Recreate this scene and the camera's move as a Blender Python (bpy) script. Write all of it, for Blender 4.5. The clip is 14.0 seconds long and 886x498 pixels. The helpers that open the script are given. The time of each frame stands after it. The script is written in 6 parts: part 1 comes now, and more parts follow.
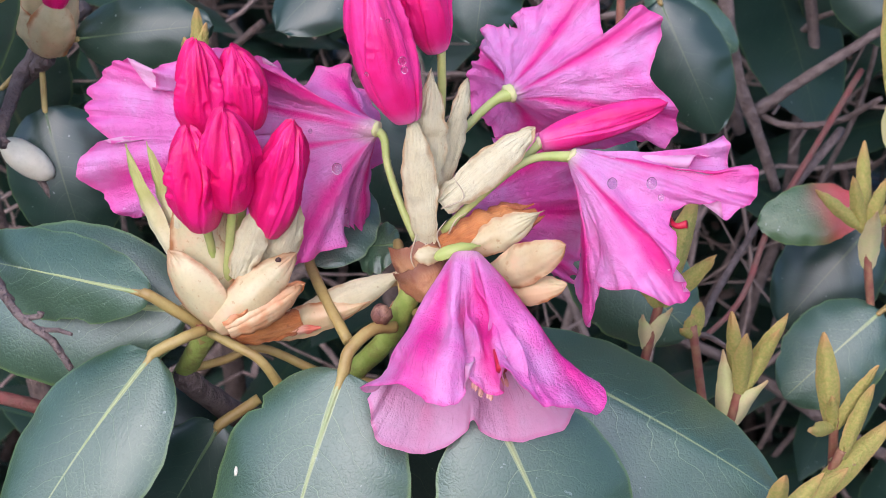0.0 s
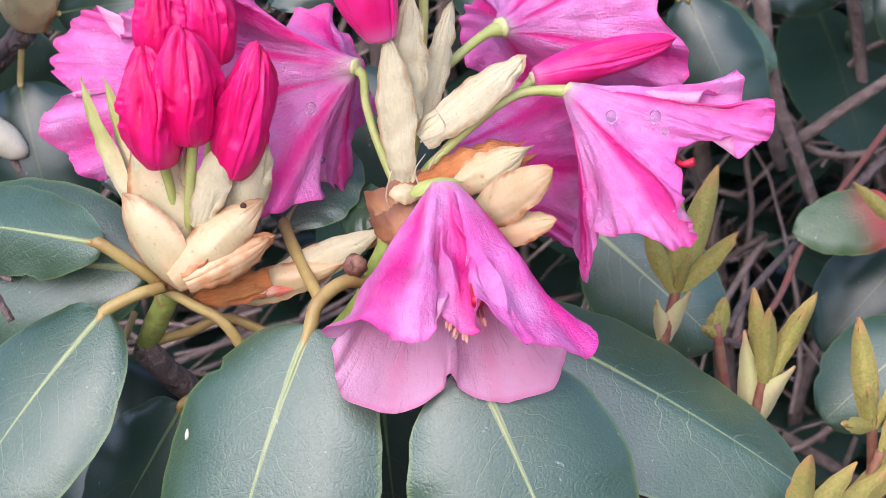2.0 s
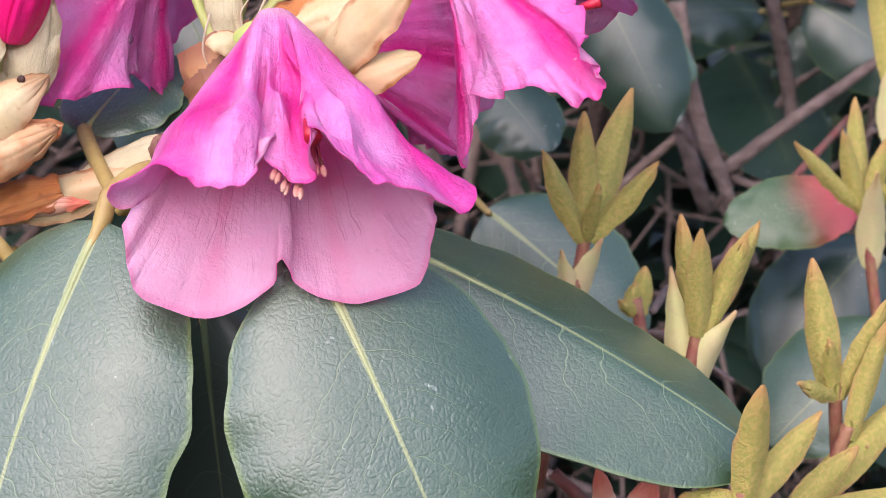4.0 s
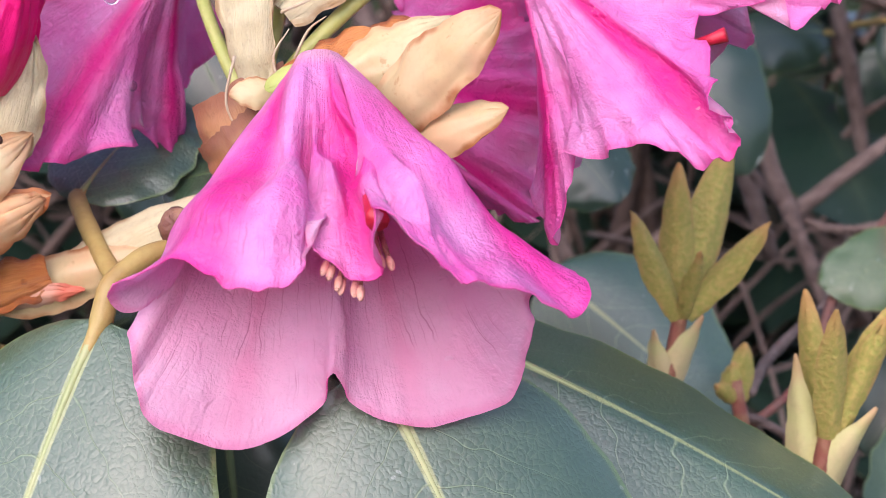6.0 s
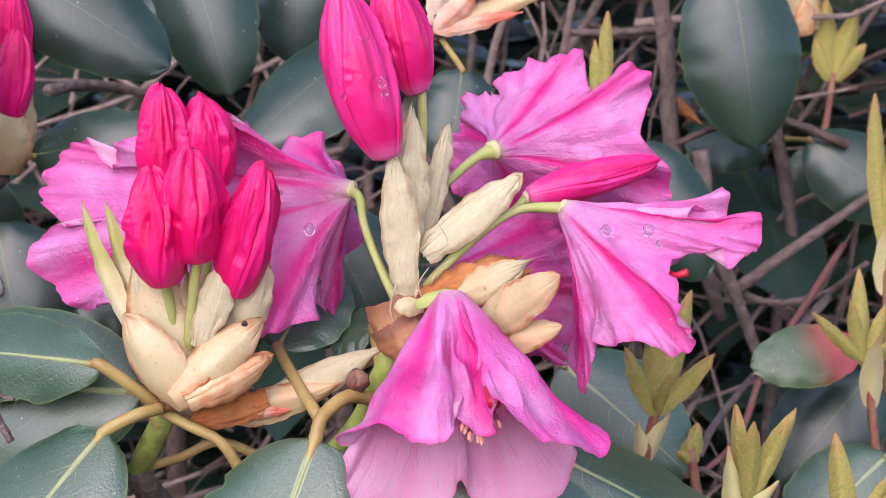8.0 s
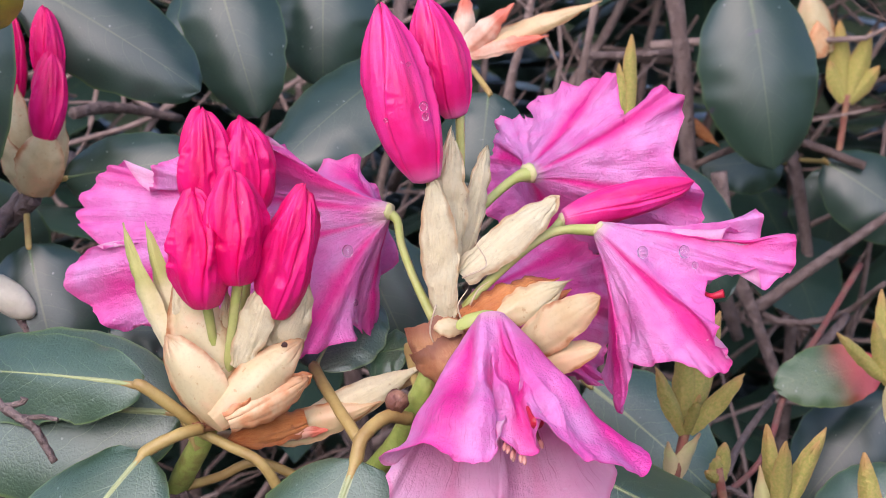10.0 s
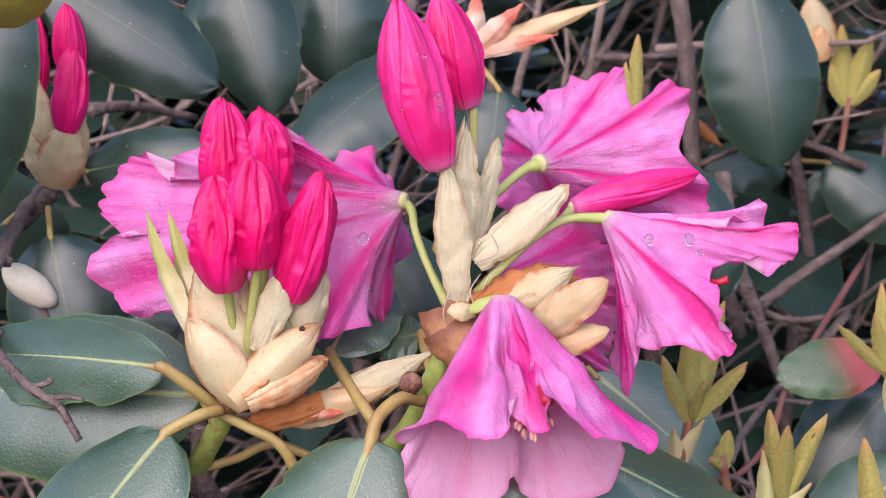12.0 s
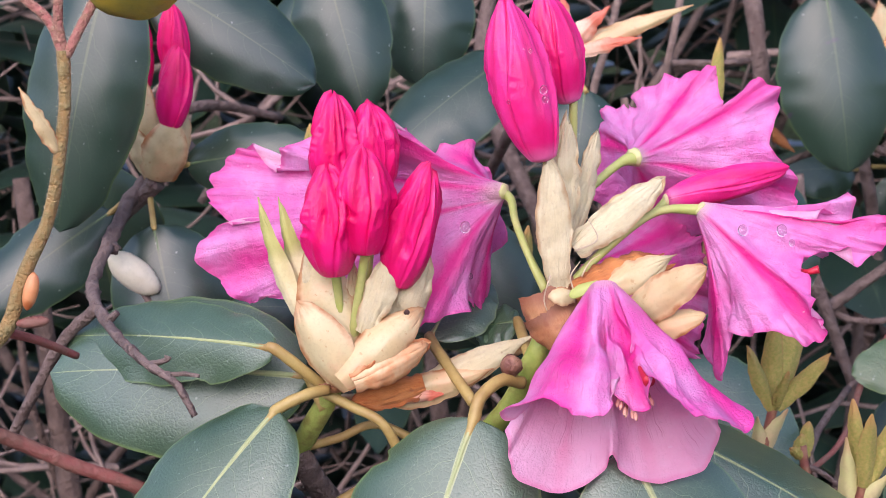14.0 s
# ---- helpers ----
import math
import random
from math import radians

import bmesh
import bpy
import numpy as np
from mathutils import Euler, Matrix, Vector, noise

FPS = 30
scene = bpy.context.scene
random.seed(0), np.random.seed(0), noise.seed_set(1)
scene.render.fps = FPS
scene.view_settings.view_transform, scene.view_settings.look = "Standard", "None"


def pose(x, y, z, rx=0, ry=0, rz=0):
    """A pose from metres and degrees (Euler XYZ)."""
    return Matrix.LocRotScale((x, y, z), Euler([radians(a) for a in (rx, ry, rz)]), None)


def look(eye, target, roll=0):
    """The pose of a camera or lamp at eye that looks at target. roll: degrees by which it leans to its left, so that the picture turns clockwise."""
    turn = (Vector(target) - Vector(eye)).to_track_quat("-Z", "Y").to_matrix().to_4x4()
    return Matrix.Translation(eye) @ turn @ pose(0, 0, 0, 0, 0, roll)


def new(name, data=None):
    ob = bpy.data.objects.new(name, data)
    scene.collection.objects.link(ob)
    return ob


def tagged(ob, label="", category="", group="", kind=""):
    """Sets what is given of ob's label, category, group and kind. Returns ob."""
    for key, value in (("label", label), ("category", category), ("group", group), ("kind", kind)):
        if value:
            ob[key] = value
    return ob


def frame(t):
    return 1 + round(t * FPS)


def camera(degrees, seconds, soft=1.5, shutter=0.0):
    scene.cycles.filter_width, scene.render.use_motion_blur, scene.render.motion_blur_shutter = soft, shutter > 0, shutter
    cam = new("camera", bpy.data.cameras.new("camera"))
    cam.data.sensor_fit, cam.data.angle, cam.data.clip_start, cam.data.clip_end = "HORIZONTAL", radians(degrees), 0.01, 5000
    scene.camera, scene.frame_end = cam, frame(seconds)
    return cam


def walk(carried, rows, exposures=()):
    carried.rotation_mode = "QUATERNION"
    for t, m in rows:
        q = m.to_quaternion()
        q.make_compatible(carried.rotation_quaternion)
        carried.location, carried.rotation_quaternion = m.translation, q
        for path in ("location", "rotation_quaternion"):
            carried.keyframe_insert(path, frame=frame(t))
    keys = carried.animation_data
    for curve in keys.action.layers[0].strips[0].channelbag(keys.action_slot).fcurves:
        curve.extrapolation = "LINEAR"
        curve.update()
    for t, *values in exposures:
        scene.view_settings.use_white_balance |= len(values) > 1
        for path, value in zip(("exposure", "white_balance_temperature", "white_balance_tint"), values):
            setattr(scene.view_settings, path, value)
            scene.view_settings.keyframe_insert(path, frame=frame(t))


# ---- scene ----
cam = camera(30.0, 14.0, soft=0.7)
truss = tagged(new("flower_truss"), "rhododendron truss with open pink flowers, crimson buds and cream bracts", "flower")
truss.location, truss.empty_display_size = (0.0, -0.0120, 1.0000), 0.01
# the lens stays focused on the flowers
cam.data.dof.use_dof = True
cam.data.dof.focus_object = truss
cam.data.dof.aperture_fstop = 48.0
EXPOSURE = 1.10
PATH = [
    (0, 0.0025, -0.3397, 1.1625, 65.36, 0.50, 1.05),
    (0.5, -0.0045, -0.3343, 1.1608, 65.25, 0.17, 1.74),
    (1, -0.0016, -0.3314, 1.1555, 65.59, 0.28, 2.21),
    (1.5, 0.0070, -0.3265, 1.1414, 66.55, 0.64, 2.72),
    (2, 0.0217, -0.3216, 1.1029, 71.34, 0.82, 3.79),
    (2.5, 0.0263, -0.3094, 1.0585, 77.18, -0.14, 2.36),
    (3, 0.0284, -0.3024, 1.0304, 79.54, -0.22, 1.90),
    (3.2, 0.0312, -0.3001, 1.0275, 79.84, 0.27, 1.94),
    (5.3, 0.0191, -0.1966, 1.0141, 80.06, 0.46, 0.13),
    (5.5, 0.0173, -0.1992, 1.0142, 80.18, 0.58, 0.54),
    (6, 0.0170, -0.2067, 1.0215, 80.49, 1.32, 0.63),
    (6.5, 0.0161, -0.2476, 1.0445, 79.15, 1.12, 0.29),
    (7, 0.0113, -0.2984, 1.0658, 78.69, 0.73, -0.08),
    (7.5, 0.0049, -0.3227, 1.0809, 78.32, 0.80, -0.21),
    (8, -0.0043, -0.3346, 1.0866, 78.47, 0.41, -0.61),
    (8.5, -0.0103, -0.3379, 1.0882, 78.77, 0.16, -0.64),
    (8.7, -0.0116, -0.3377, 1.0890, 78.81, 0.26, -0.70),
    (11, -0.0146, -0.3415, 1.0850, 79.46, 0.43, -0.89),
    (11.5, -0.0155, -0.3448, 1.0837, 79.56, 0.31, -0.89),
    (12, -0.0166, -0.3506, 1.0842, 79.64, 0.25, -0.77),
    (12.5, -0.0119, -0.3573, 1.0884, 79.62, 0.57, -0.41),
    (13, -0.0095, -0.3603, 1.0874, 79.64, 0.49, 0.01),
    (13.5, -0.0150, -0.3614, 1.0792, 80.03, 0.45, 0.28),
    (14, -0.0307, -0.3666, 1.0804, 80.22, -0.14, 0.68),
]
walk(cam, [(t, pose(x, y, z, rx, ry, rz)) for t, x, y, z, rx, ry, rz in PATH],
     exposures=[(t, EXPOSURE + d, kelvin, tint) for t, d, kelvin, tint in (
         (0.0, -0.05, 5950, 20), (1.5, 0.06, 6040, 20), (3.0, 0.20, 6430, 25), (5.5, 0.22, 6590, 25), (6.5, 0.14, 6550, 25),
         (7.5, 0.03, 6370, 26), (8.5, -0.02, 6370, 26), (11.0, 0.0, 6390, 26), (13.0, 0.0, 6420, 27), (14.0, 0.08, 6420, 27))])

# ---- world and light: a bright, overcast spring day ----
world = bpy.data.worlds.new("overcast_sky")
world.use_nodes = True
scene.world = world
wn = world.node_tree.nodes
sky = wn.new("ShaderNodeTexSky")
sky.sky_type = "NISHITA"
sky.sun_disc = False
sky.sun_elevation = radians(37)
sky.sun_rotation = radians(198)
sky.air_density = 1.0
sky.dust_density = 1.5
sky.ozone_density = 1.0
world.node_tree.links.new(sky.outputs[0], wn["Background"].inputs[0])
wn["Background"].inputs[1].default_value = 0.15

sun = new("sun", bpy.data.lights.new("sun", "SUN"))
sun.data.energy = 1.2
sun.data.angle = radians(80)
sun.data.color = (1.0, 0.97, 0.94)
sun.matrix_world = look((-0.25, -0.78, 1.62), (0, 0, 1.0))


# ---- materials ----
class Nodes:
    """A material with its node tree."""

    def __init__(self, name, rough=0.5):
        self.mat = bpy.data.materials.new(name)
        self.mat.use_nodes = True
        self.t = self.mat.node_tree
        self.bsdf = self.t.nodes["Principled BSDF"]
        self.out = self.t.nodes["Material Output"]
        self.bsdf.inputs["Roughness"].default_value = rough
        self.coord = self.t.nodes.new("ShaderNodeTexCoord")

    def link(self, a, b):
        self.t.links.new(a, b)

    def put(self, sock, v):
        if hasattr(v, "is_output"):
            self.link(v, sock)
        elif isinstance(v, tuple):
            sock.default_value = (*v, 1.0) if len(v) == 3 and sock.type == "RGBA" else v
        else:
            sock.default_value = v

    def math(self, op, a, b=0.0, c=0.0, clamp=False):
        n = self.t.nodes.new("ShaderNodeMath")
        n.operation, n.use_clamp = op, clamp
        for s, v in zip(n.inputs, (a, b, c)):
            self.put(s, v)
        return n.outputs[0]

    def mix(self, f, a, b, mode="MIX"):
        n = self.t.nodes.new("ShaderNodeMix")
        n.data_type, n.blend_type = "RGBA", mode
        for s, v in zip((n.inputs[0], n.inputs[6], n.inputs[7]), (f, a, b)):
            self.put(s, v)
        return n.outputs[2]

    def noise(self, scale, detail=3.0, rough=0.55, vec=None, dist=0.0):
        n = self.t.nodes.new("ShaderNodeTexNoise")
        n.inputs["Scale"].default_value, n.inputs["Detail"].default_value = scale, detail
        n.inputs["Roughness"].default_value, n.inputs["Distortion"].default_value = rough, dist
        self.link(vec or self.coord.outputs["Object"], n.inputs["Vector"])
        return n.outputs[0]

    def voronoi(self, scale, feature="F1", vec=None):
        n = self.t.nodes.new("ShaderNodeTexVoronoi")
        n.feature = feature
        n.inputs["Scale"].default_value = scale
        self.link(vec or self.coord.outputs["Object"], n.inputs["Vector"])
        return n.outputs[0]

    def warp(self, amount, scale):
        """Places shifted unevenly, to break up regular cells."""
        t = self.t.nodes.new("ShaderNodeTexNoise")
        t.inputs["Scale"].default_value, t.inputs["Detail"].default_value = scale, 2.0
        self.link(self.coord.outputs["Object"], t.inputs["Vector"])
        m = self.t.nodes.new("ShaderNodeVectorMath")
        m.operation = "MULTIPLY_ADD"
        self.link(t.outputs["Color"], m.inputs[0])
        m.inputs[1].default_value = (amount, amount, amount)
        self.link(self.coord.outputs["Object"], m.inputs[2])
        return m.outputs[0]

    def ramp(self, f, lo, hi, a=0.0, b=1.0):
        n = self.t.nodes.new("ShaderNodeMapRange")
        n.interpolation_type = "SMOOTHSTEP"
        for s, v in zip(n.inputs, (f, lo, hi, a, b)):
            self.put(s, v)
        return n.outputs[0]

    def uv(self):
        n = self.t.nodes.new("ShaderNodeSeparateXYZ")
        self.link(self.coord.outputs["UV"], n.inputs[0])
        return n.outputs[0], n.outputs[1]

    def vec(self, x, y, z=0.0):
        n = self.t.nodes.new("ShaderNodeCombineXYZ")
        for s, v in zip(n.inputs, (x, y, z)):
            self.put(s, v)
        return n.outputs[0]

    def random(self):
        return self.t.nodes.new("ShaderNodeObjectInfo").outputs["Random"]

    def bump(self, height, strength, distance):
        n = self.t.nodes.new("ShaderNodeBump")
        n.inputs["Strength"].default_value, n.inputs["Distance"].default_value = strength, distance
        self.link(height, n.inputs["Height"])
        self.link(n.outputs[0], self.bsdf.inputs["Normal"])
        return n.outputs[0]

    def colour(self, c):
        self.put(self.bsdf.inputs["Base Color"], c)

    def translucent(self, c, amount, normal=None):
        tr = self.t.nodes.new("ShaderNodeBsdfTranslucent")
        self.put(tr.inputs[0], c)
        if normal:
            self.link(normal, tr.inputs["Normal"])
        m = self.t.nodes.new("ShaderNodeMixShader")
        m.inputs[0].default_value = amount
        self.link(self.bsdf.outputs[0], m.inputs[1])
        self.link(tr.outputs[0], m.inputs[2])
        self.link(m.outputs[0], self.out.inputs[0])


def leaf_material(name, dark, light, vein, rough=0.40, red=0.0, wax=0.95, rim=0.5, grain=0.52, sheen=0.30):
    """Leathery evergreen leaf: fine wrinkled grain, pale side veins, faint blotches, waxy gloss."""
    n = Nodes(name, rough)
    u, v = n.uv()
    side = n.math("ABSOLUTE", n.math("SUBTRACT", u, 0.5))
    wob = n.noise(55, 3)
    # side veins sweep forward from the midrib
    ph = n.math("ADD", n.math("SUBTRACT", n.math("MULTIPLY", v, 9.0), n.math("MULTIPLY", n.math("POWER", side, 1.4), 9.0)),
                n.math("MULTIPLY", wob, 2.2))
    fr = n.math("ABSOLUTE", n.math("SUBTRACT", n.math("FRACT", ph), 0.5))
    veins = n.math("MULTIPLY", n.ramp(fr, 0.0, 0.028, 1.0, 0.0), n.ramp(side, 0.02, 0.46, 1.0, 0.0))
    bent = n.warp(0.0016, 420)
    net = n.voronoi(640, "DISTANCE_TO_EDGE", bent)
    fine = n.voronoi(1700, "F1", bent)
    netm = n.math("MULTIPLY", n.ramp(net, 0.0, 0.06, 1.0, 0.0), n.ramp(n.noise(90, 3), 0.40, 0.66))
    big = n.ramp(n.noise(28, 4), 0.35, 0.68)
    col = n.mix(big, dark, light)
    col = n.mix(n.math("MULTIPLY", n.random(), 0.30), col, (light[0] * 1.15, light[1] * 1.1, light[2] * 0.7))
    edge = n.ramp(side, 0.476, 0.494)
    col = n.mix(n.math("MULTIPLY", edge, rim), col, (0.16, 0.24, 0.05))
    col = n.mix(n.math("MULTIPLY", veins, 0.42), col, vein)
    col = n.mix(n.math("MULTIPLY", netm, 0.16), col, vein)
    heart = n.ramp(n.math("SUBTRACT", side, n.math("MULTIPLY", n.math("POWER", n.math("SUBTRACT", 1.0, v), 5.0), 0.045)), 0.002, 0.009, 1.0, 0.0)
    col = n.mix(n.math("MULTIPLY", heart, 0.75 if wax > 0.5 else 0.12), col, (0.30, 0.34, 0.13))
    spots = n.ramp(n.noise(120, 2, 0.4), 0.76, 0.80)
    col = n.mix(n.math("MULTIPLY", spots, 0.7), col, (0.05, 0.025, 0.06))
    flecks = n.ramp(n.noise(700, 1, 0.4), 0.76, 0.80)
    col = n.mix(n.math("MULTIPLY", flecks, 0.25), col, (0.5, 0.55, 0.5))
    if red:
        col = n.mix(n.math("MULTIPLY", n.ramp(n.math("ADD", v, n.math("MULTIPLY", n.noise(70, 3), 0.3)), 0.75, 0.15), red), col, (0.60, 0.06, 0.07))
    n.colour(col)
    n.bsdf.inputs["Specular IOR Level"].default_value = 0.35 + 0.4 * wax
    n.bsdf.inputs["Coat Weight"].default_value = wax
    n.bsdf.inputs["Coat Roughness"].default_value = sheen
    n.put(n.bsdf.inputs["Roughness"], n.ramp(n.noise(45, 3), 0.3, 0.75, rough - 0.05, rough + 0.12))
    h = n.math("SUBTRACT", n.math("MULTIPLY", n.ramp(net, 0.0, 0.20), 0.16), n.math("MULTIPLY", n.math("POWER", fine, 2.0), 0.42))
    h = n.math("ADD", h, n.math("MULTIPLY", n.noise(120, 2), 0.15))
    h = n.math("SUBTRACT", h, n.math("MULTIPLY", veins, 0.35))
    n.bump(h, grain, 0.0004)
    return n.mat


def petal_material(name, pale, mid, deep, rib_gain=1.0, gloss=0.36, foot=None, rib_width=0.42, spec=0.45, thin=0.38, vein=0.30, relief=0.72, fans=5.0, wash=0.75):
    """Thin petal: lilac pink washed unevenly with a stronger pink, deep bands down the lobes, fine veins fanning out and a crinkled skin."""
    n = Nodes(name, gloss)
    u, v = n.uv()
    soft = n.noise(75, 3)
    small = n.noise(260, 4, 0.6)
    ub = n.math("ADD", u, n.math("MULTIPLY", n.math("SUBTRACT", n.noise(110, 3), 0.5), 0.40))
    col = n.mix(n.ramp(soft, 0.34, 0.66, 0.0, wash), pale, mid)
    col = n.mix(n.ramp(small, 0.40, 0.72, 0.0, 0.35), col, mid)
    band = n.math("MULTIPLY", n.ramp(ub, 0.0, rib_width, 1.0, 0.0), n.math("MULTIPLY", n.ramp(v, 0.03, 0.30, 0.35, 1.0), n.ramp(v, 1.0, 0.72, 0.45, 1.0)))
    col = n.mix(n.math("MULTIPLY", band, 0.95 * rib_gain, clamp=True), col, deep)
    # fine veins fan out from the foot, and split nearer the rim
    wob = n.math("MULTIPLY", n.math("SUBTRACT", n.noise(120, 3, 0.6), 0.5), 1.3)
    lines = None
    for count, lo, hi, width in ((fans, 0.20, 0.55, 0.055), (fans * 2.1, 0.60, 0.80, 0.085)):
        ph = n.math("ADD", n.math("MULTIPLY", u, count), wob)
        away = n.math("ABSOLUTE", n.math("SUBTRACT", n.math("FRACT", ph), 0.5))
        one = n.math("MULTIPLY", n.ramp(away, 0.0, width, 1.0, 0.0), n.math("MULTIPLY", n.ramp(v, lo, hi), n.ramp(v, 0.97, 0.84)))
        lines = one if lines is None else n.math("MAXIMUM", lines, n.math("MULTIPLY", one, 0.6))
    lines = n.math("MULTIPLY", lines, n.ramp(n.noise(110, 2), 0.44, 0.62, 0.0, 1.0))
    col = n.mix(n.math("MULTIPLY", lines, vein), col, tuple(x * 0.62 for x in deep))
    rim = n.ramp(n.math("ADD", v, n.math("MULTIPLY", n.noise(300, 2), 0.03)), 0.975, 1.01)
    col = n.mix(n.math("MULTIPLY", rim, 0.35), col, deep)
    flecks = n.ramp(n.noise(520, 2, 0.5), 0.74, 0.79)
    col = n.mix(n.math("MULTIPLY", flecks, 0.35), col, (0.95, 0.74, 0.88))
    if foot:
        col = n.mix(n.ramp(v, 0.13, 0.01, 0.0, 0.75), col, foot)
    n.colour(col)
    n.bsdf.inputs["Specular IOR Level"].default_value = spec
    along = n.noise(5, 3, 0.6, n.vec(n.math("MULTIPLY", u, 2.6), n.math("MULTIPLY", v, 1.3), n.math("MULTIPLY", soft, 1.5)))
    ridge = n.math("ABSOLUTE", n.math("SUBTRACT", n.noise(230, 3, 0.55, dist=0.6), 0.5))
    crinkle = n.math("ABSOLUTE", n.math("SUBTRACT", n.noise(640, 3, 0.6, dist=0.5), 0.5))
    h = n.math("ADD", n.math("MULTIPLY", along, 0.55), n.math("MULTIPLY", ridge, 1.3))
    h = n.math("ADD", h, n.math("ADD", n.math("MULTIPLY", crinkle, 0.85), n.math("MULTIPLY", n.noise(1500, 2, 0.6), 0.16)))
    h = n.math("SUBTRACT", h, n.math("MULTIPLY", lines, 0.16))
    nm = n.bump(h, relief, 0.0010)
    n.translucent(col, thin, nm)
    return n.mat


def plain_material(name, a, b, scale, rough=0.5, bump=0.3, dist=0.0005, tip=None, tip_lo=0.7, translucent=0.0, grain=None, blot=None, edge=None, flecks=None):
    """Two mixed colours with grain and, where given, blotches and a tip tint along the piece."""
    n = Nodes(name, rough)
    u, v = n.uv()
    f = n.ramp(n.noise(scale, 4), 0.34, 0.68)
    if grain:
        f = n.math("ADD", n.math("MULTIPLY", f, 0.5), n.math("MULTIPLY", n.ramp(n.noise(30, 3, 0.6, n.vec(n.math("MULTIPLY", u, grain), n.math("MULTIPLY", v, 0.25))), 0.35, 0.65), 0.5))
    col = n.mix(f, a, b)
    col = n.mix(n.ramp(n.noise(1100, 3, 0.6), 0.45, 0.75, 0.0, 0.22), col, tuple(x * 0.62 for x in b))
    col = n.mix(n.math("MULTIPLY", n.random(), 0.22), col, tuple(x * 0.7 for x in b))
    if blot:
        col = n.mix(n.math("MULTIPLY", n.ramp(n.noise(scale * 1.5, 4, 0.6), 0.50, 0.68), 0.70), col, blot)
    if flecks:
        col = n.mix(n.ramp(n.noise(620, 3, 0.6), 0.64, 0.72, 0.0, 0.55), col, flecks)
    if edge and blot:
        band = n.ramp(n.math("ADD", n.math("ABSOLUTE", n.math("SUBTRACT", u, 0.5)), n.math("MULTIPLY", n.noise(170, 3), 0.25)), 0.42, 0.62)
        col = n.mix(n.math("MULTIPLY", band, 0.55), col, blot)
    if edge:
        rim = n.ramp(n.math("ADD", n.math("ABSOLUTE", n.math("SUBTRACT", u, 0.5)), n.math("MULTIPLY", n.noise(240, 4, 0.65), 0.18)), 0.455, 0.565)
        col = n.mix(n.math("MULTIPLY", rim, n.ramp(n.noise(150, 3), 0.40, 0.60, 0.15, 0.95)), col, edge)
    if tip:
        col = n.mix(n.math("MULTIPLY", n.ramp(n.math("ADD", v, n.math("MULTIPLY", n.noise(180, 3), 0.25)), tip_lo, tip_lo + 0.3), 0.9), col, tip)
    n.colour(col)
    h = n.math("ADD", n.noise(scale * 3, 4), n.math("MULTIPLY", f, 0.7))
    h = n.math("ADD", h, n.math("MULTIPLY", n.noise(1500, 3, 0.6), 0.35))
    nm = n.bump(h, bump, dist)
    if translucent:
        n.translucent(col, translucent, nm)
    return n.mat


def water_material():
    n = Nodes("water", 0.02)
    n.bsdf.inputs["Transmission Weight"].default_value = 1.0
    n.bsdf.inputs["IOR"].default_value = 1.33
    return n.mat


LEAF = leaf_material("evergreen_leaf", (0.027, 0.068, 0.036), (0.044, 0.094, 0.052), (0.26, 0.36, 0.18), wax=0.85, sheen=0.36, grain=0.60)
# the same leaf with the shrub's shade put into darker colours
LEAF_SHADED = leaf_material("shaded_leaf", (0.012, 0.032, 0.022), (0.020, 0.044, 0.031), (0.07, 0.11, 0.055), 0.36, wax=0.34, rim=0.20, grain=0.12, sheen=0.24)
LEAF_RED = leaf_material("reddened_leaf", (0.032, 0.080, 0.026), (0.060, 0.112, 0.042), (0.22, 0.22, 0.09), 0.42, red=0.95, wax=0.45)
LEAF_YELLOW = plain_material("yellowed_leaf", (0.36, 0.27, 0.03), (0.22, 0.22, 0.04), 120, 0.5)
PETAL = petal_material("pink_petal", (0.87, 0.38, 0.71), (0.86, 0.155, 0.53), (0.88, 0.016, 0.31), 1.0, foot=(0.80, 0.62, 0.62), thin=0.42)
PETAL_FRONT = petal_material("deep_pink_petal", (0.88, 0.37, 0.70), (0.87, 0.13, 0.51), (0.88, 0.012, 0.33), 0.9, foot=(0.84, 0.50, 0.62), thin=0.44, wash=0.9)
PETAL_IN = petal_material("petal_inside", (0.91, 0.61, 0.78), (0.89, 0.49, 0.70), (0.80, 0.13, 0.42), 0.30, 0.5, rib_width=0.16, vein=0.46, thin=0.52, relief=0.50, fans=6.0, wash=0.7)
BUD = petal_material("crimson_bud_petal", (0.90, 0.018, 0.22), (0.84, 0.003, 0.13), (0.60, 0.0, 0.060), 0.5, 0.36, spec=0.38, thin=0.20, vein=0.25, relief=0.26, fans=7.0)
BUD_PINK = petal_material("crimson_pink_bud_petal", (0.90, 0.045, 0.30), (0.86, 0.008, 0.175), (0.60, 0.0, 0.07), 0.4, 0.32, foot=(0.86, 0.20, 0.46), spec=0.5, thin=0.20, vein=0.25, relief=0.26, fans=7.0)
CREAM = plain_material("cream_scale", (0.75, 0.67, 0.40), (0.74, 0.57, 0.30), 60, 0.36, 0.22, 0.0005, tip=(0.50, 0.22, 0.09), tip_lo=0.94, translucent=0.30, blot=(0.80, 0.52, 0.30), edge=(0.46, 0.18, 0.06), flecks=(0.52, 0.29, 0.13))
WHITE = plain_material("whitish_bract", (0.80, 0.73, 0.49), (0.75, 0.65, 0.39), 190, 0.60, 0.45, 0.0007, translucent=0.24, grain=1.5, edge=(0.55, 0.36, 0.18), flecks=(0.50, 0.36, 0.20))
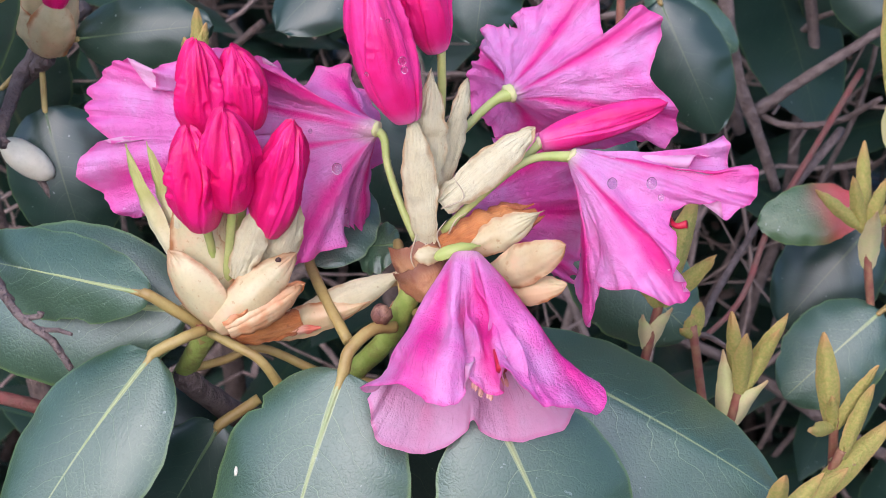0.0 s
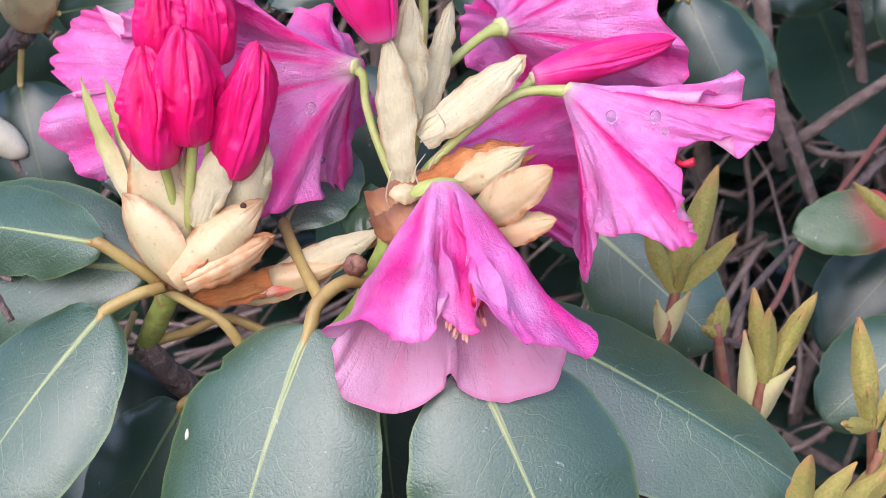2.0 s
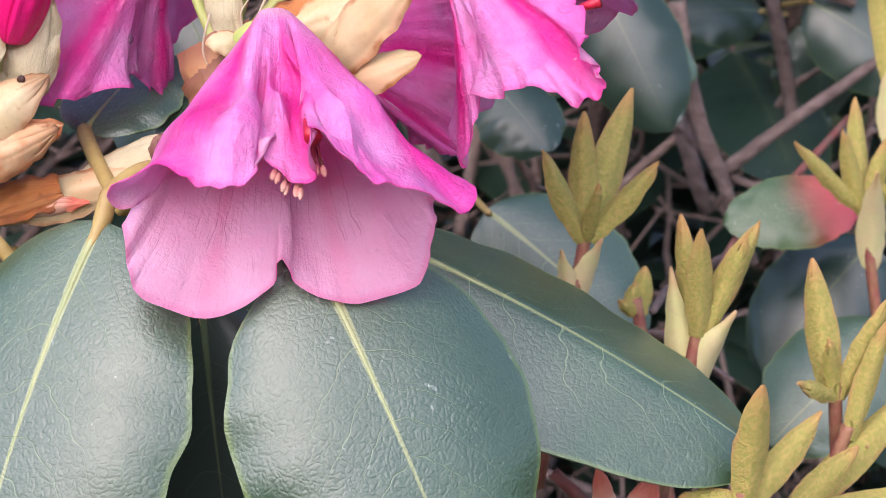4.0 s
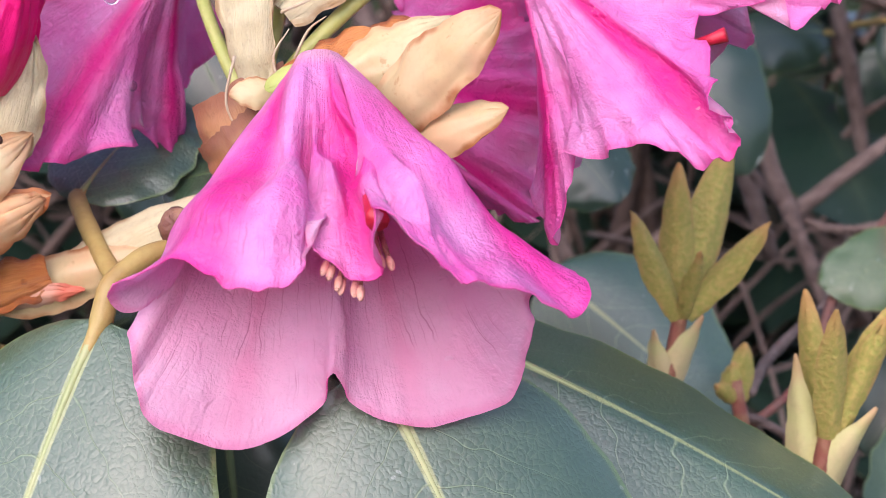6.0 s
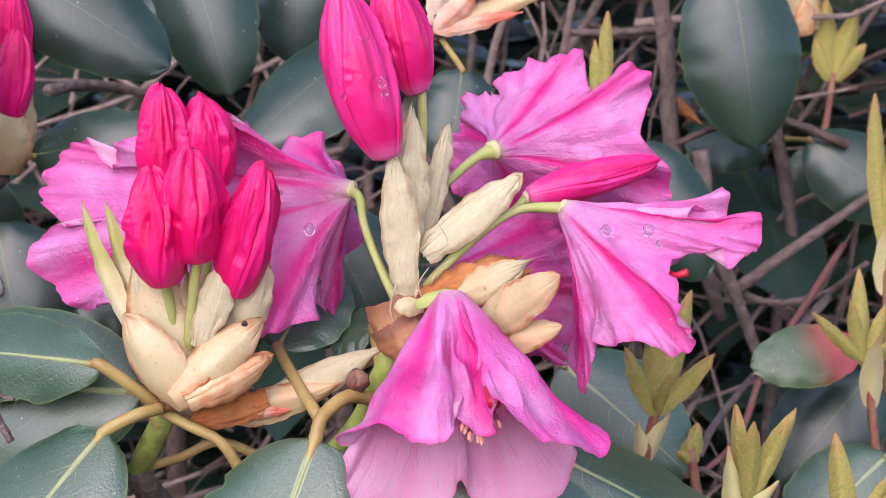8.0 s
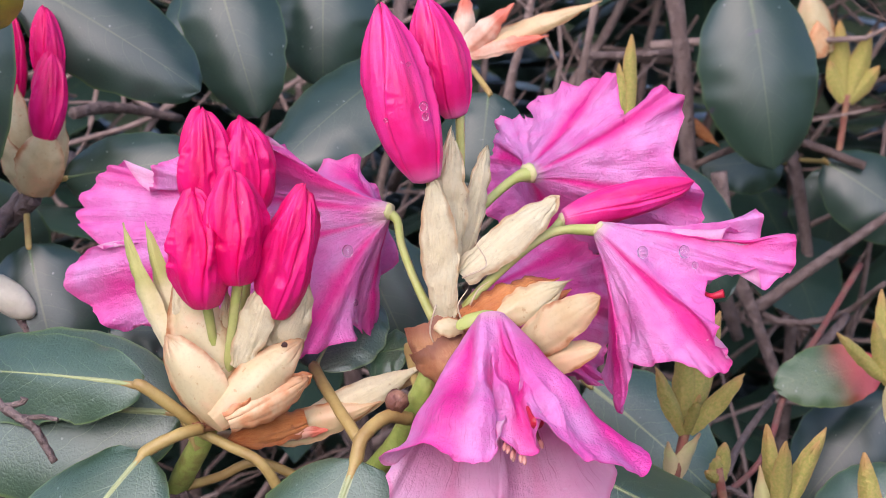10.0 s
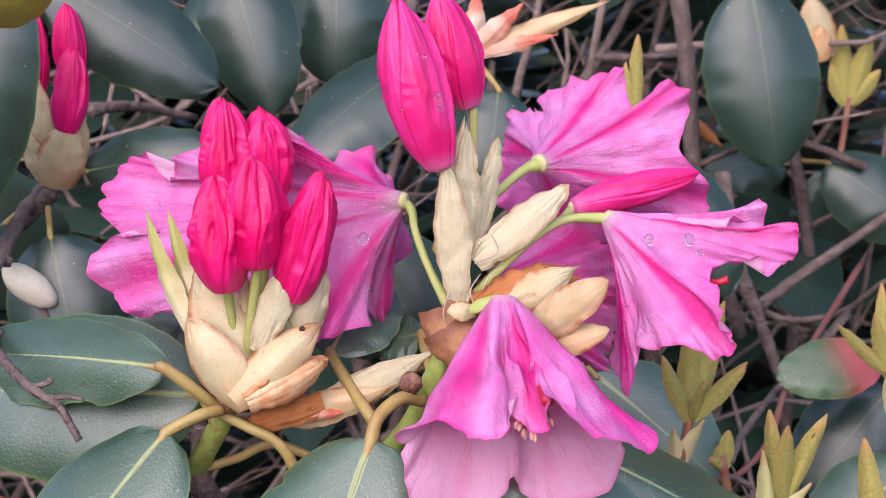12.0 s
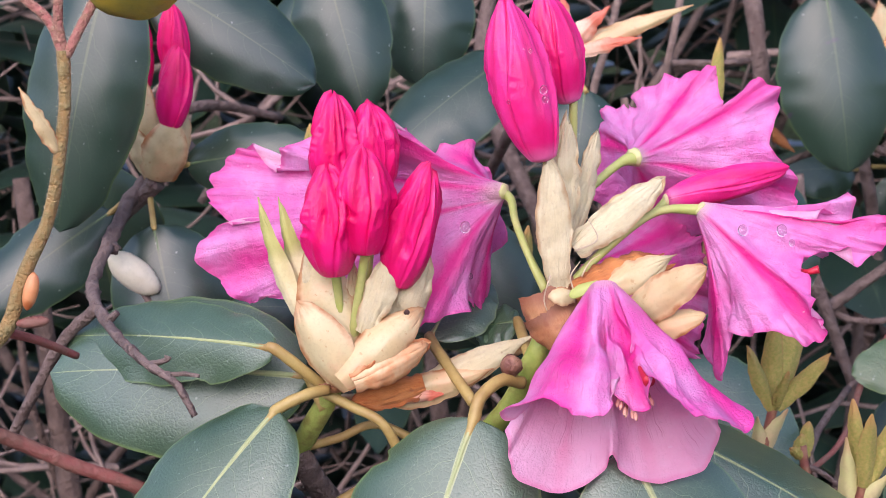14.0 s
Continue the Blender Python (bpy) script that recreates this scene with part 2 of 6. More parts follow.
BROWN = plain_material("dry_brown_scale", (0.36, 0.115, 0.04), (0.58, 0.31, 0.15), 150, 0.5, 0.45, 0.0004, tip=(0.18, 0.06, 0.03), tip_lo=0.76, grain=3.0, blot=(0.30, 0.10, 0.05), edge=(0.20, 0.065, 0.03), flecks=(0.17, 0.055, 0.03))
TAN = plain_material("dry_tan_scale", (0.40, 0.155, 0.06), (0.60, 0.33, 0.16), 150, 0.48, 0.4, 0.0004, tip=(0.22, 0.075, 0.035), tip_lo=0.76, grain=3.0, blot=(0.46, 0.20, 0.10), edge=(0.18, 0.06, 0.03), flecks=(0.32, 0.13, 0.07))
ORANGE = plain_material("orange_scale", (0.66, 0.31, 0.13), (0.74, 0.53, 0.30), 70, 0.45, 0.35, blot=(0.62, 0.20, 0.06), edge=(0.40, 0.11, 0.03), flecks=(0.42, 0.13, 0.04))
RUST = plain_material("rust_brown_scale", (0.46, 0.10, 0.018), (0.70, 0.30, 0.09), 100, 0.5, 0.6, 0.0008, grain=2.2, blot=(0.36, 0.09, 0.02), edge=(0.24, 0.06, 0.02), flecks=(0.22, 0.055, 0.015))
GREENTIP = plain_material("green_tipped_bract", (0.74, 0.66, 0.42), (0.66, 0.58, 0.30), 120, 0.6, 0.5, tip=(0.36, 0.36, 0.09), tip_lo=0.46)
STALK = plain_material("green_stalk", (0.36, 0.42, 0.10), (0.46, 0.46, 0.16), 140, 0.45, 0.25)
STEM = plain_material("mossy_green_stem", (0.22, 0.30, 0.05), (0.34, 0.40, 0.09), 160, 0.55, 0.5, blot=(0.22, 0.19, 0.05))
PETIOLE = plain_material("tan_petiole", (0.42, 0.31, 0.10), (0.34, 0.22, 0.07), 150, 0.5, 0.3)
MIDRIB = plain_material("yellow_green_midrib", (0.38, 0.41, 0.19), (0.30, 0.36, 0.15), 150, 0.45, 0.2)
# midrib copy for dim leaves, shade painted in as darker green
MIDRIB_SHADED = plain_material("shaded_midrib", (0.11, 0.17, 0.075), (0.08, 0.13, 0.055), 150, 0.45, 0.2)
YOUNG = plain_material("felted_young_leaf", (0.30, 0.31, 0.065), (0.45, 0.35, 0.10), 1300, 0.85, 0.6, 0.0004, tip=(0.50, 0.28, 0.10), tip_lo=0.84, edge=(0.42, 0.27, 0.09))
PALEBRACT = plain_material("pale_green_bract", (0.55, 0.55, 0.24), (0.62, 0.52, 0.28), 140, 0.55, 0.3, tip=(0.50, 0.30, 0.16), tip_lo=0.85)
REDSTEM = plain_material("reddish_young_stem", (0.27, 0.075, 0.06), (0.34, 0.17, 0.09), 260, 0.6, 0.5)
BARK = plain_material("grey_brown_bark", (0.117, 0.078, 0.066), (0.195, 0.140, 0.121), 220, 0.85, 0.9, 0.0012)
TWIG = plain_material("brown_twig_bark", (0.19, 0.130, 0.108), (0.30, 0.215, 0.18), 200, 0.85, 0.8, 0.001)
BARK_DARK = plain_material("dark_bark", (0.086, 0.055, 0.043), (0.148, 0.098, 0.078), 160, 0.9, 0.9, 0.0015)
BARK_RED = plain_material("reddish_bark", (0.24, 0.06, 0.05), (0.19, 0.09, 0.065), 170, 0.7, 0.6, 0.0008)
HAIRY = plain_material("downy_ochre_stem", (0.34, 0.20, 0.07), (0.28, 0.22, 0.09), 400, 0.8, 0.9, 0.0008)
PINKSTALK = plain_material("downy_pink_stalk", (0.46, 0.16, 0.14), (0.40, 0.22, 0.15), 500, 0.8, 0.9, 0.0008)
PINKSCALE = plain_material("pink_flushed_bract", (0.82, 0.66, 0.50), (0.80, 0.48, 0.34), 70, 0.45, 0.3, tip=(0.70, 0.14, 0.08), tip_lo=0.62, blot=(0.74, 0.22, 0.12), translucent=0.15)
DOWN = plain_material("fine_pale_down", (0.70, 0.60, 0.44), (0.62, 0.46, 0.30), 400, 0.7, 0.1, translucent=0.3)
DRY_BUD = plain_material("dry_bud_scale", (0.16, 0.055, 0.04), (0.34, 0.18, 0.11), 260, 0.6, 0.6, 0.0006, edge=(0.08, 0.03, 0.02))
ANTHER = plain_material("peach_anther", (0.86, 0.52, 0.40), (0.80, 0.42, 0.32), 600, 0.6)
STYLE = plain_material("red_style", (0.55, 0.02, 0.05), (0.45, 0.01, 0.03), 300, 0.4)
SPOT = plain_material("dark_speck", (0.06, 0.02, 0.015), (0.04, 0.015, 0.01), 400, 0.7)
ADDED_HEDGE = plain_material("added_hedge", (0.035, 0.065, 0.025), (0.075, 0.12, 0.045), 14, 0.7, 0.9, 0.05)
SOIL = plain_material("leaf_litter_soil", (0.12, 0.080, 0.056), (0.21, 0.145, 0.105), 30, 0.95, 0.8, 0.01, blot=(0.03, 0.02, 0.015))
PALE_BUD = plain_material("pale_bud_skin", (0.68, 0.63, 0.50), (0.58, 0.54, 0.40), 120, 0.5, 0.3)
WATER = water_material()


# ---- builders ----
def thing(name, at, label, category, group="", kind=""):
    ob = new(name)
    ob.location = at
    ob.empty_display_size = 0.01
    return tagged(ob, label, category, group, kind)


def part(name, bm, material, parent, label="", smooth=True):
    """Links a bmesh, in world places, as one mesh under a thing or a part."""
    root, off = parent, Vector()
    while root:
        off += root.location
        root = root.parent
    bmesh.ops.translate(bm, verts=bm.verts, vec=-off)
    me = bpy.data.meshes.new(name)
    bm.to_mesh(me)
    bm.free()
    for p in me.polygons:
        p.use_smooth = smooth
    for m in (material if isinstance(material, tuple) else (material,)):
        me.materials.append(m)
    ob = new(name, me)
    ob.parent = parent
    if label:
        ob["label"] = label
    return ob


def sheet(points, uvs, rows, cols, thick, closed=False, lined=0):
    """A skin of rows x cols points with a given thickness (towards the inner side)."""
    P = np.array(points, float).reshape(rows, cols, 3)
    if closed:
        Q = np.concatenate([P[:, -1:], P, P[:, :1]], 1)
        du = Q[:, 2:] - Q[:, :-2]
    else:
        du = np.gradient(P, axis=1)
    dv = np.gradient(P, axis=0)
    N = np.cross(du, dv)
    N /= np.linalg.norm(N, axis=2, keepdims=True) + 1e-12
    bm = bmesh.new()
    layer = bm.loops.layers.uv.new("UVMap")
    top = [[bm.verts.new(p) for p in r] for r in P]
    bot = [[bm.verts.new(p) for p in r] for r in P - N * np.reshape(thick, (-1, 1, 1))]
    U = np.array(uvs, float).reshape(rows, cols, 2)
    span = cols if closed else cols - 1

    def quad(vs, ids, inner=0):
        try:
            f = bm.faces.new(vs)
        except ValueError:
            return
        f.material_index = inner
        for l, (i, j) in zip(f.loops, ids):
            l[layer].uv = U[i, j]

    for i in range(rows - 1):
        for j in range(span):
            k = (j + 1) % cols
            quad((top[i][j], top[i][k], top[i + 1][k], top[i + 1][j]), ((i, j), (i, k), (i + 1, k), (i + 1, j)), int(lined < 0))
            quad((bot[i][j], bot[i + 1][j], bot[i + 1][k], bot[i][k]), ((i, j), (i + 1, j), (i + 1, k), (i, k)), int(lined > 0))
    skins = len(bm.faces)
    for i in (0, rows - 1):
        for j in range(span):
            k = (j + 1) % cols
            a = (top[i][j], bot[i][j], bot[i][k], top[i][k]) if i == 0 else (top[i][j], top[i][k], bot[i][k], bot[i][j])
            quad(a, ((i, j), (i, j), (i, k), (i, k)) if i == 0 else ((i, j), (i, k), (i, k), (i, j)))
    if not closed:
        for j in (0, cols - 1):
            for i in range(rows - 1):
                a = (top[i][j], top[i + 1][j], bot[i + 1][j], bot[i][j])
                quad(a if j == 0 else a[::-1], ((i, j), (i + 1, j), (i + 1, j), (i, j)) if j == 0 else ((i, j), (i + 1, j), (i + 1, j), (i, j)))
    bm.faces.ensure_lookup_table()
    for f in bm.faces[skins:]:
        for e in f.edges:
            e.smooth = False
    return bm


PROFILES = {
    "leaf": lambda s: max(0.0, math.sin(math.pi * s ** 0.90)) ** 0.54,
    "scale": lambda s: max(0.0, math.sin(math.pi * (0.17 + 0.83 * s ** 0.95))) ** (0.62 + 0.45 * s),
    "torn": lambda s: (0.42 + 0.58 * min(1.0, s * 2.2)) * (1 - 0.50 * max(0.0, (s - 0.55) / 0.45) ** 1.8),
    "ragged": lambda s: (0.60 + 0.40 * min(1.0, s * 2.5)) * (1 - 0.22 * max(0.0, (s - 0.6) / 0.4) ** 2),
    "bowl": lambda s: 0.34 + 0.66 * min(1.0, 1.5 * s) ** 0.7,
    "cup": lambda s: (0.52 + 0.48 * min(1.0, 2.4 * s)) * max(0.0, 1 - max(0.0, (s - 0.42) / 0.58) ** 1.9) ** 0.68,
    "rolled": lambda s: min(1.0, 0.42 + 1.25 * s) * max(0.0, 1 - s ** 2.1) ** 0.78,
    "lance": lambda s: max(0.0, math.sin(math.pi * (0.05 + 0.95 * s ** 0.72))) ** (0.8 + 0.25 * s),
}


def frame_of(base, tip, normal):
    b, t = Vector(base), Vector(tip)
    along = t - b
    side = Vector(normal).cross(along).normalized()
    return b, along, side, along.cross(side).normalized()


def blade(base, tip, normal, width, profile="leaf", arc=0.06, cup=0.18, thick=0.0004, wave=0.0, seed=0.0, rows=22, cols=13, twist=0.0, keel=1.7, fray=0.0, bites=()):
    """A leaf-like sheet from base to tip. arc: how far its middle bows out along the normal; cup: how far the edges turn back from it."""
    b, along, side, nor = frame_of(base, tip, normal)
    length, w = along.length, PROFILES[profile]
    pts, uvs = [], []
    for i in range(rows):
        s = i / (rows - 1)
        hw = max(width / 2 * w(s), 0.00012)
        mid = b + along * s + nor * (arc * length * 4 * s * (1 - s))
        a = twist * (s - 0.5)
        sd = side * math.cos(a) + nor * math.sin(a)
        nn = nor * math.cos(a) - side * math.sin(a)
        for j in range(cols):
            u = 2 * j / (cols - 1) - 1
            for sgn, s0, depth, size in bites:
                if u * sgn > 0:
                    u *= 1 - depth * max(0.0, 1 - ((s - s0) / size) ** 2) ** 0.5 if abs(s - s0) < size else 1
            q = mid + sd * (hw * u) - nn * (cup * hw * (abs(u) ** keel))
            if fray:
                q = q + along * (fray * s ** 5 * (noise.noise(Vector((u * 2.6 + seed, 2.0, seed))) + 0.7 * noise.noise(Vector((u * 7.0 + seed, 5.0, seed))) + 0.5 * noise.noise(Vector((u * 17.0 + seed, 8.0, seed)))))
            if wave:
                q = q + nn * (wave * (u * u) * noise.noise(Vector((s * 7 + seed, u * 1.5, seed * 3)))) + sd * (wave * 0.6 * u * noise.noise(Vector((s * 11, seed, u)))) + nn * ((0.0 if profile == "leaf" else wave) * (0.5 * noise.noise(q * 330 + Vector((seed, 0, 0))) + 0.5 * (0.25 - abs(noise.noise(Vector((u * 2.3 + seed, s * 1.1, seed)))))))
            pts.append(q)
            uvs.append((0.5 + 0.5 * (2 * j / (cols - 1) - 1), s))
    slim = [thick * (0.15 + 0.85 * min(1.0, 1.6 * w(i / (rows - 1)))) for i in range(rows)]
    return sheet([tuple(p) for p in pts], uvs, rows, cols, slim)


def spline(points, steps):
    """A smooth run of places through the given ones."""
    p = [Vector(q) for q in points]
    p = [p[0] * 2 - p[1], *p, p[-1] * 2 - p[-2]]
    out = []
    for k in range(1, len(p) - 2):
        for i in range(steps):
            t = i / steps
            a, b, c, d = p[k - 1:k + 3]
            out.append(0.5 * (2 * b + (c - a) * t + (2 * a - 5 * b + 4 * c - d) * t * t + (3 * b - a - 3 * c + d) * t ** 3))
    return out + [p[-2]]


def tube(points, radii, seg=9, steps=6, rough=0.0, bm=None, seed=0.0):
    """A tapered, slightly uneven round stalk along a smooth line."""
    line = spline(points, steps)
    bm = bm or bmesh.new()
    layer = bm.loops.layers.uv.verify()
    n, ref, rings = len(line), Vector((0.31, 0.22, 0.92)), []
    for i, c in enumerate(line):
        d = (line[min(i + 1, n - 1)] - line[max(i - 1, 0)]).normalized()
        if abs(d.dot(ref)) > 0.97:
            ref = Vector((1, 0, 0))
        x = d.cross(ref).normalized()
        y = d.cross(x)
        ref = x.cross(d)
        f = i / (n - 1) * (len(radii) - 1)
        k = min(int(f), len(radii) - 2)
        r = radii[k] + (radii[k + 1] - radii[k]) * (f - k)
        ring = []
        for j in range(seg):
            a = 2 * math.pi * j / seg
            rr = r * (1 + rough * noise.noise(Vector((i * 0.6 + seed, math.cos(a) * 1.2, math.sin(a) * 1.2))))
            ring.append(bm.verts.new(c + x * (rr * math.cos(a)) + y * (rr * math.sin(a))))
        rings.append(ring)
    for i in range(n - 1):
        for j in range(seg):
            k = (j + 1) % seg
            fc = bm.faces.new((rings[i][j], rings[i][k], rings[i + 1][k], rings[i + 1][j]))
            for l, (a, b) in zip(fc.loops, ((j, i), (j + 1, i), (j + 1, i + 1), (j, i + 1))):
                l[layer].uv = (a / seg, b / (n - 1))
    bm.faces.new(rings[0][::-1])
    bm.faces.new(rings[-1])
    return bm


def leaf(parent, base, tip, normal, width, petiole_from=None, material=None, arc=0.06, cup=0.2, wave=0.0012, seed=0.0, rib=0.0011, dim=False, twist=0.0, label="", scars=(), keel=3.0, bites=()):
    """A leaf with its blade, raised midrib and petiole."""
    ob = part("leaf", blade(base, tip, normal, width, "leaf", arc, cup, 0.0005, wave, seed, 64 if bites else 32, 21, twist, keel, bites=bites), material or LEAF, parent, label)
    b, along, side, nor = frame_of(base, tip, normal)
    L = along.length
    run = [b + along * s + nor * (arc * L * 4 * s * (1 - s) + 0.00022) for s in (0.0, 0.16, 0.34, 0.52, 0.70, 0.86, 0.97)]
    part("midrib", tube(run, [rib * 0.62, rib * 0.40, rib * 0.28, rib * 0.20, rib * 0.10], 7, 5, 0.25, seed=seed), MIDRIB_SHADED if dim else MIDRIB, ob, "pale midrib")
    for k, q in enumerate(scars):
        part("scar", bead(q, 0.0009, (0.5, 1.3, 0.3), nor, 0.4, k + 2.0), PALE_BUD, ob, "small pale scar")
    if petiole_from is not None:
        p = [Vector(q) for q in (petiole_from if isinstance(petiole_from, list) else [petiole_from])]
        part("petiole", tube([*p, b, b + along * 0.035 + nor * (arc * L * 0.12), b + along * 0.11 + nor * (arc * L * 0.38)], [rib * 1.25] * (len(p) + 1) + [rib * 0.85, rib * 0.45], 11, 7, 0.10, seed=seed), PETIOLE, ob, "tan petiole")
    return ob


def scale_leaf(parent, name, base, tip, normal, width, material, profile="scale", arc=0.12, cup=0.45, wave=0.0008, seed=0.0, thick=0.0004, label="", twist=0.0, fray=0.0):
    return part(name, blade(base, tip, normal, width, profile, arc, cup, thick, wave, seed, 26, 25, twist, fray=fray), material, parent, label)


def corolla(parent, base, axis, tips, mids, material, r0=0.0018, open_=0.30, flare=0.12, ruffle=0.0012, crease=0.0009, seed=0.0, per=10, rows=56, label="", groove=0.0014, pucker=(), pleats=(), blend=1.0, wavy=0.16):
    """An open funnel flower. Ribs run from the narrow base to each tip in turn (lobe tips and the bays between them); the skin is lofted round them.
    mids: which tips end the midlines of the lobes. pucker: dents (rib, along, depth, size). pleats: sharp valleys (rib, from, to, depth, width)."""
    b, ax = Vector(base), Vector(axis).normalized()
    K = len(tips)
    tv = [Vector(t) for t in tips]

    def around(k, wide):
        reach = range(-int(3 * blend), int(3 * blend) + 1)
        w = [math.exp(-(d / wide / blend) ** 2) for d in reach]
        q = Vector()
        for d, f in zip(reach, w):
            q += tv[(k + d) % K] * (f / sum(w))
        return q

    P = np.zeros((rows, K, 3))
    for k in range(K):
        tip = tv[k]
        d1, d2 = around(k, 1.7) - b, around(k, 0.8) - b
        h1, h2 = d1.dot(ax), d2.dot(ax)
        q1, q2 = d1 - ax * h1, d2 - ax * h2
        p0 = b + q1.normalized() * r0
        p1 = b + ax * (0.24 * max(h1, 0.012)) + q1 * open_
        p2 = b + ax * (0.74 * max(h2, 0.012)) + q2 * (0.72 - flare)
        for i in range(rows):
            s = i / (rows - 1)
            P[i, k] = p0 * (1 - s) ** 3 + p1 * (3 * s * (1 - s) ** 2) + p2 * (3 * s * s * (1 - s)) + tip * s ** 3
    M = K * per
    G = np.zeros((rows, M, 3))
    for k in range(K):
        a, c, d, e = P[:, (k - 1) % K], P[:, k], P[:, (k + 1) % K], P[:, (k + 2) % K]
        for j in range(per):
            t = j / per
            G[:, k * per + j] = 0.5 * (2 * c + (d - a) * t + (2 * a - 5 * c + 4 * d - e) * t * t + (3 * c - a - 3 * d + e) * t ** 3)
    du = np.roll(G, -1, 1) - np.roll(G, 1, 1)
    dv = np.gradient(G, axis=0)
    N = np.cross(du, dv)
    N /= np.linalg.norm(N, axis=2, keepdims=True) + 1e-12
    lined = 1
    if np.mean([np.dot(N[rows // 2, j], G[rows // 2, j] - G[rows // 2].mean(0)) for j in range(M)]) < 0:
        N, lined = -N, -1
    uvs = np.zeros((rows, M, 2))
    ring = sorted(mids)
    for j in range(M):
        x = j / per
        gap = min(range(len(ring)), key=lambda g: min(abs(x - ring[g]), K - abs(x - ring[g])))
        away = min(abs(x - ring[gap]), K - abs(x - ring[gap]))
        half = K / len(ring) / 2
        near = min(away / half, 1.0)
        for i in range(rows):
            s = i / (rows - 1)
            q = G[i, j]
            ang = 2 * math.pi * j / M
            cx, sx = math.cos(ang) * 2.2, math.sin(ang) * 2.2
            w1 = noise.noise(Vector((cx + seed, sx, s * 2.0)))
            w2 = noise.noise(Vector((q[0] * 170 + seed, q[1] * 170, q[2] * 170)))
            w5 = noise.noise(Vector((q[0] * 430, q[1] * 430 + seed, q[2] * 430)))
            w4 = 1 - 2 * abs(noise.noise(Vector((cx * 1.8 + seed, sx * 1.8, s * 1.3 + seed))))
            w3 = noise.noise(Vector((cx * 2.6, sx * 2.6 + seed, s * 1.5))) * s ** 3 + 1.2 * noise.noise(Vector((cx * 4.5, sx * 4.5 + seed, s * 2.0))) * s ** 8 + 0.4 * noise.noise(Vector((cx * 9.0, sx * 9.0 + seed, s * 3.0))) * s ** 12
            off = crease * (s ** 0.6) * (0.9 * w2 + 1.2 * w1 + 0.25 * w4 + 0.42 * (0.3 - abs(w5))) + ruffle * 3.0 * w3 - groove * s * (1 - 0.5 * s) * math.exp(-(near * 4) ** 2)
            for pk, ps, depth, size in pucker:
                dd = min(abs(x - pk), K - abs(x - pk))
                off -= depth * math.exp(-(dd / size) ** 2 - ((s - ps) / (0.11 * size)) ** 2)
            for pk, s0, s1, depth, size in pleats:
                wave = pk + 0.35 * math.sin(s * 9 + pk)
                dd = min(abs(x - wave), K - abs(x - wave))
                if s0 < s < s1:
                    off -= depth * math.sin(math.pi * (s - s0) / (s1 - s0)) ** 0.7 * math.exp(-dd / size)
            G[i, j] = q + N[i, j] * off
            uvs[i, j] = (near, s)
    edge = np.array([noise.noise(Vector((math.cos(2 * math.pi * j / M) * 7 + seed, math.sin(2 * math.pi * j / M) * 7, 1.0))) for j in range(M)])
    edge += 0.3 * np.array([noise.noise(Vector((math.cos(2 * math.pi * j / M) * 19 + seed, math.sin(2 * math.pi * j / M) * 19, 3.0))) for j in range(M)])
    for back, gain in ((1, 1.0), (2, 0.6), (3, 0.3)):
        G[-back] += (G[-1] - G[-4]) * (wavy * gain * edge)[:, None]
    return part("corolla", sheet(G.reshape(-1, 3), uvs.reshape(-1, 2), rows, M, 0.00014, True, lined), (material, PETAL_IN), parent, label)


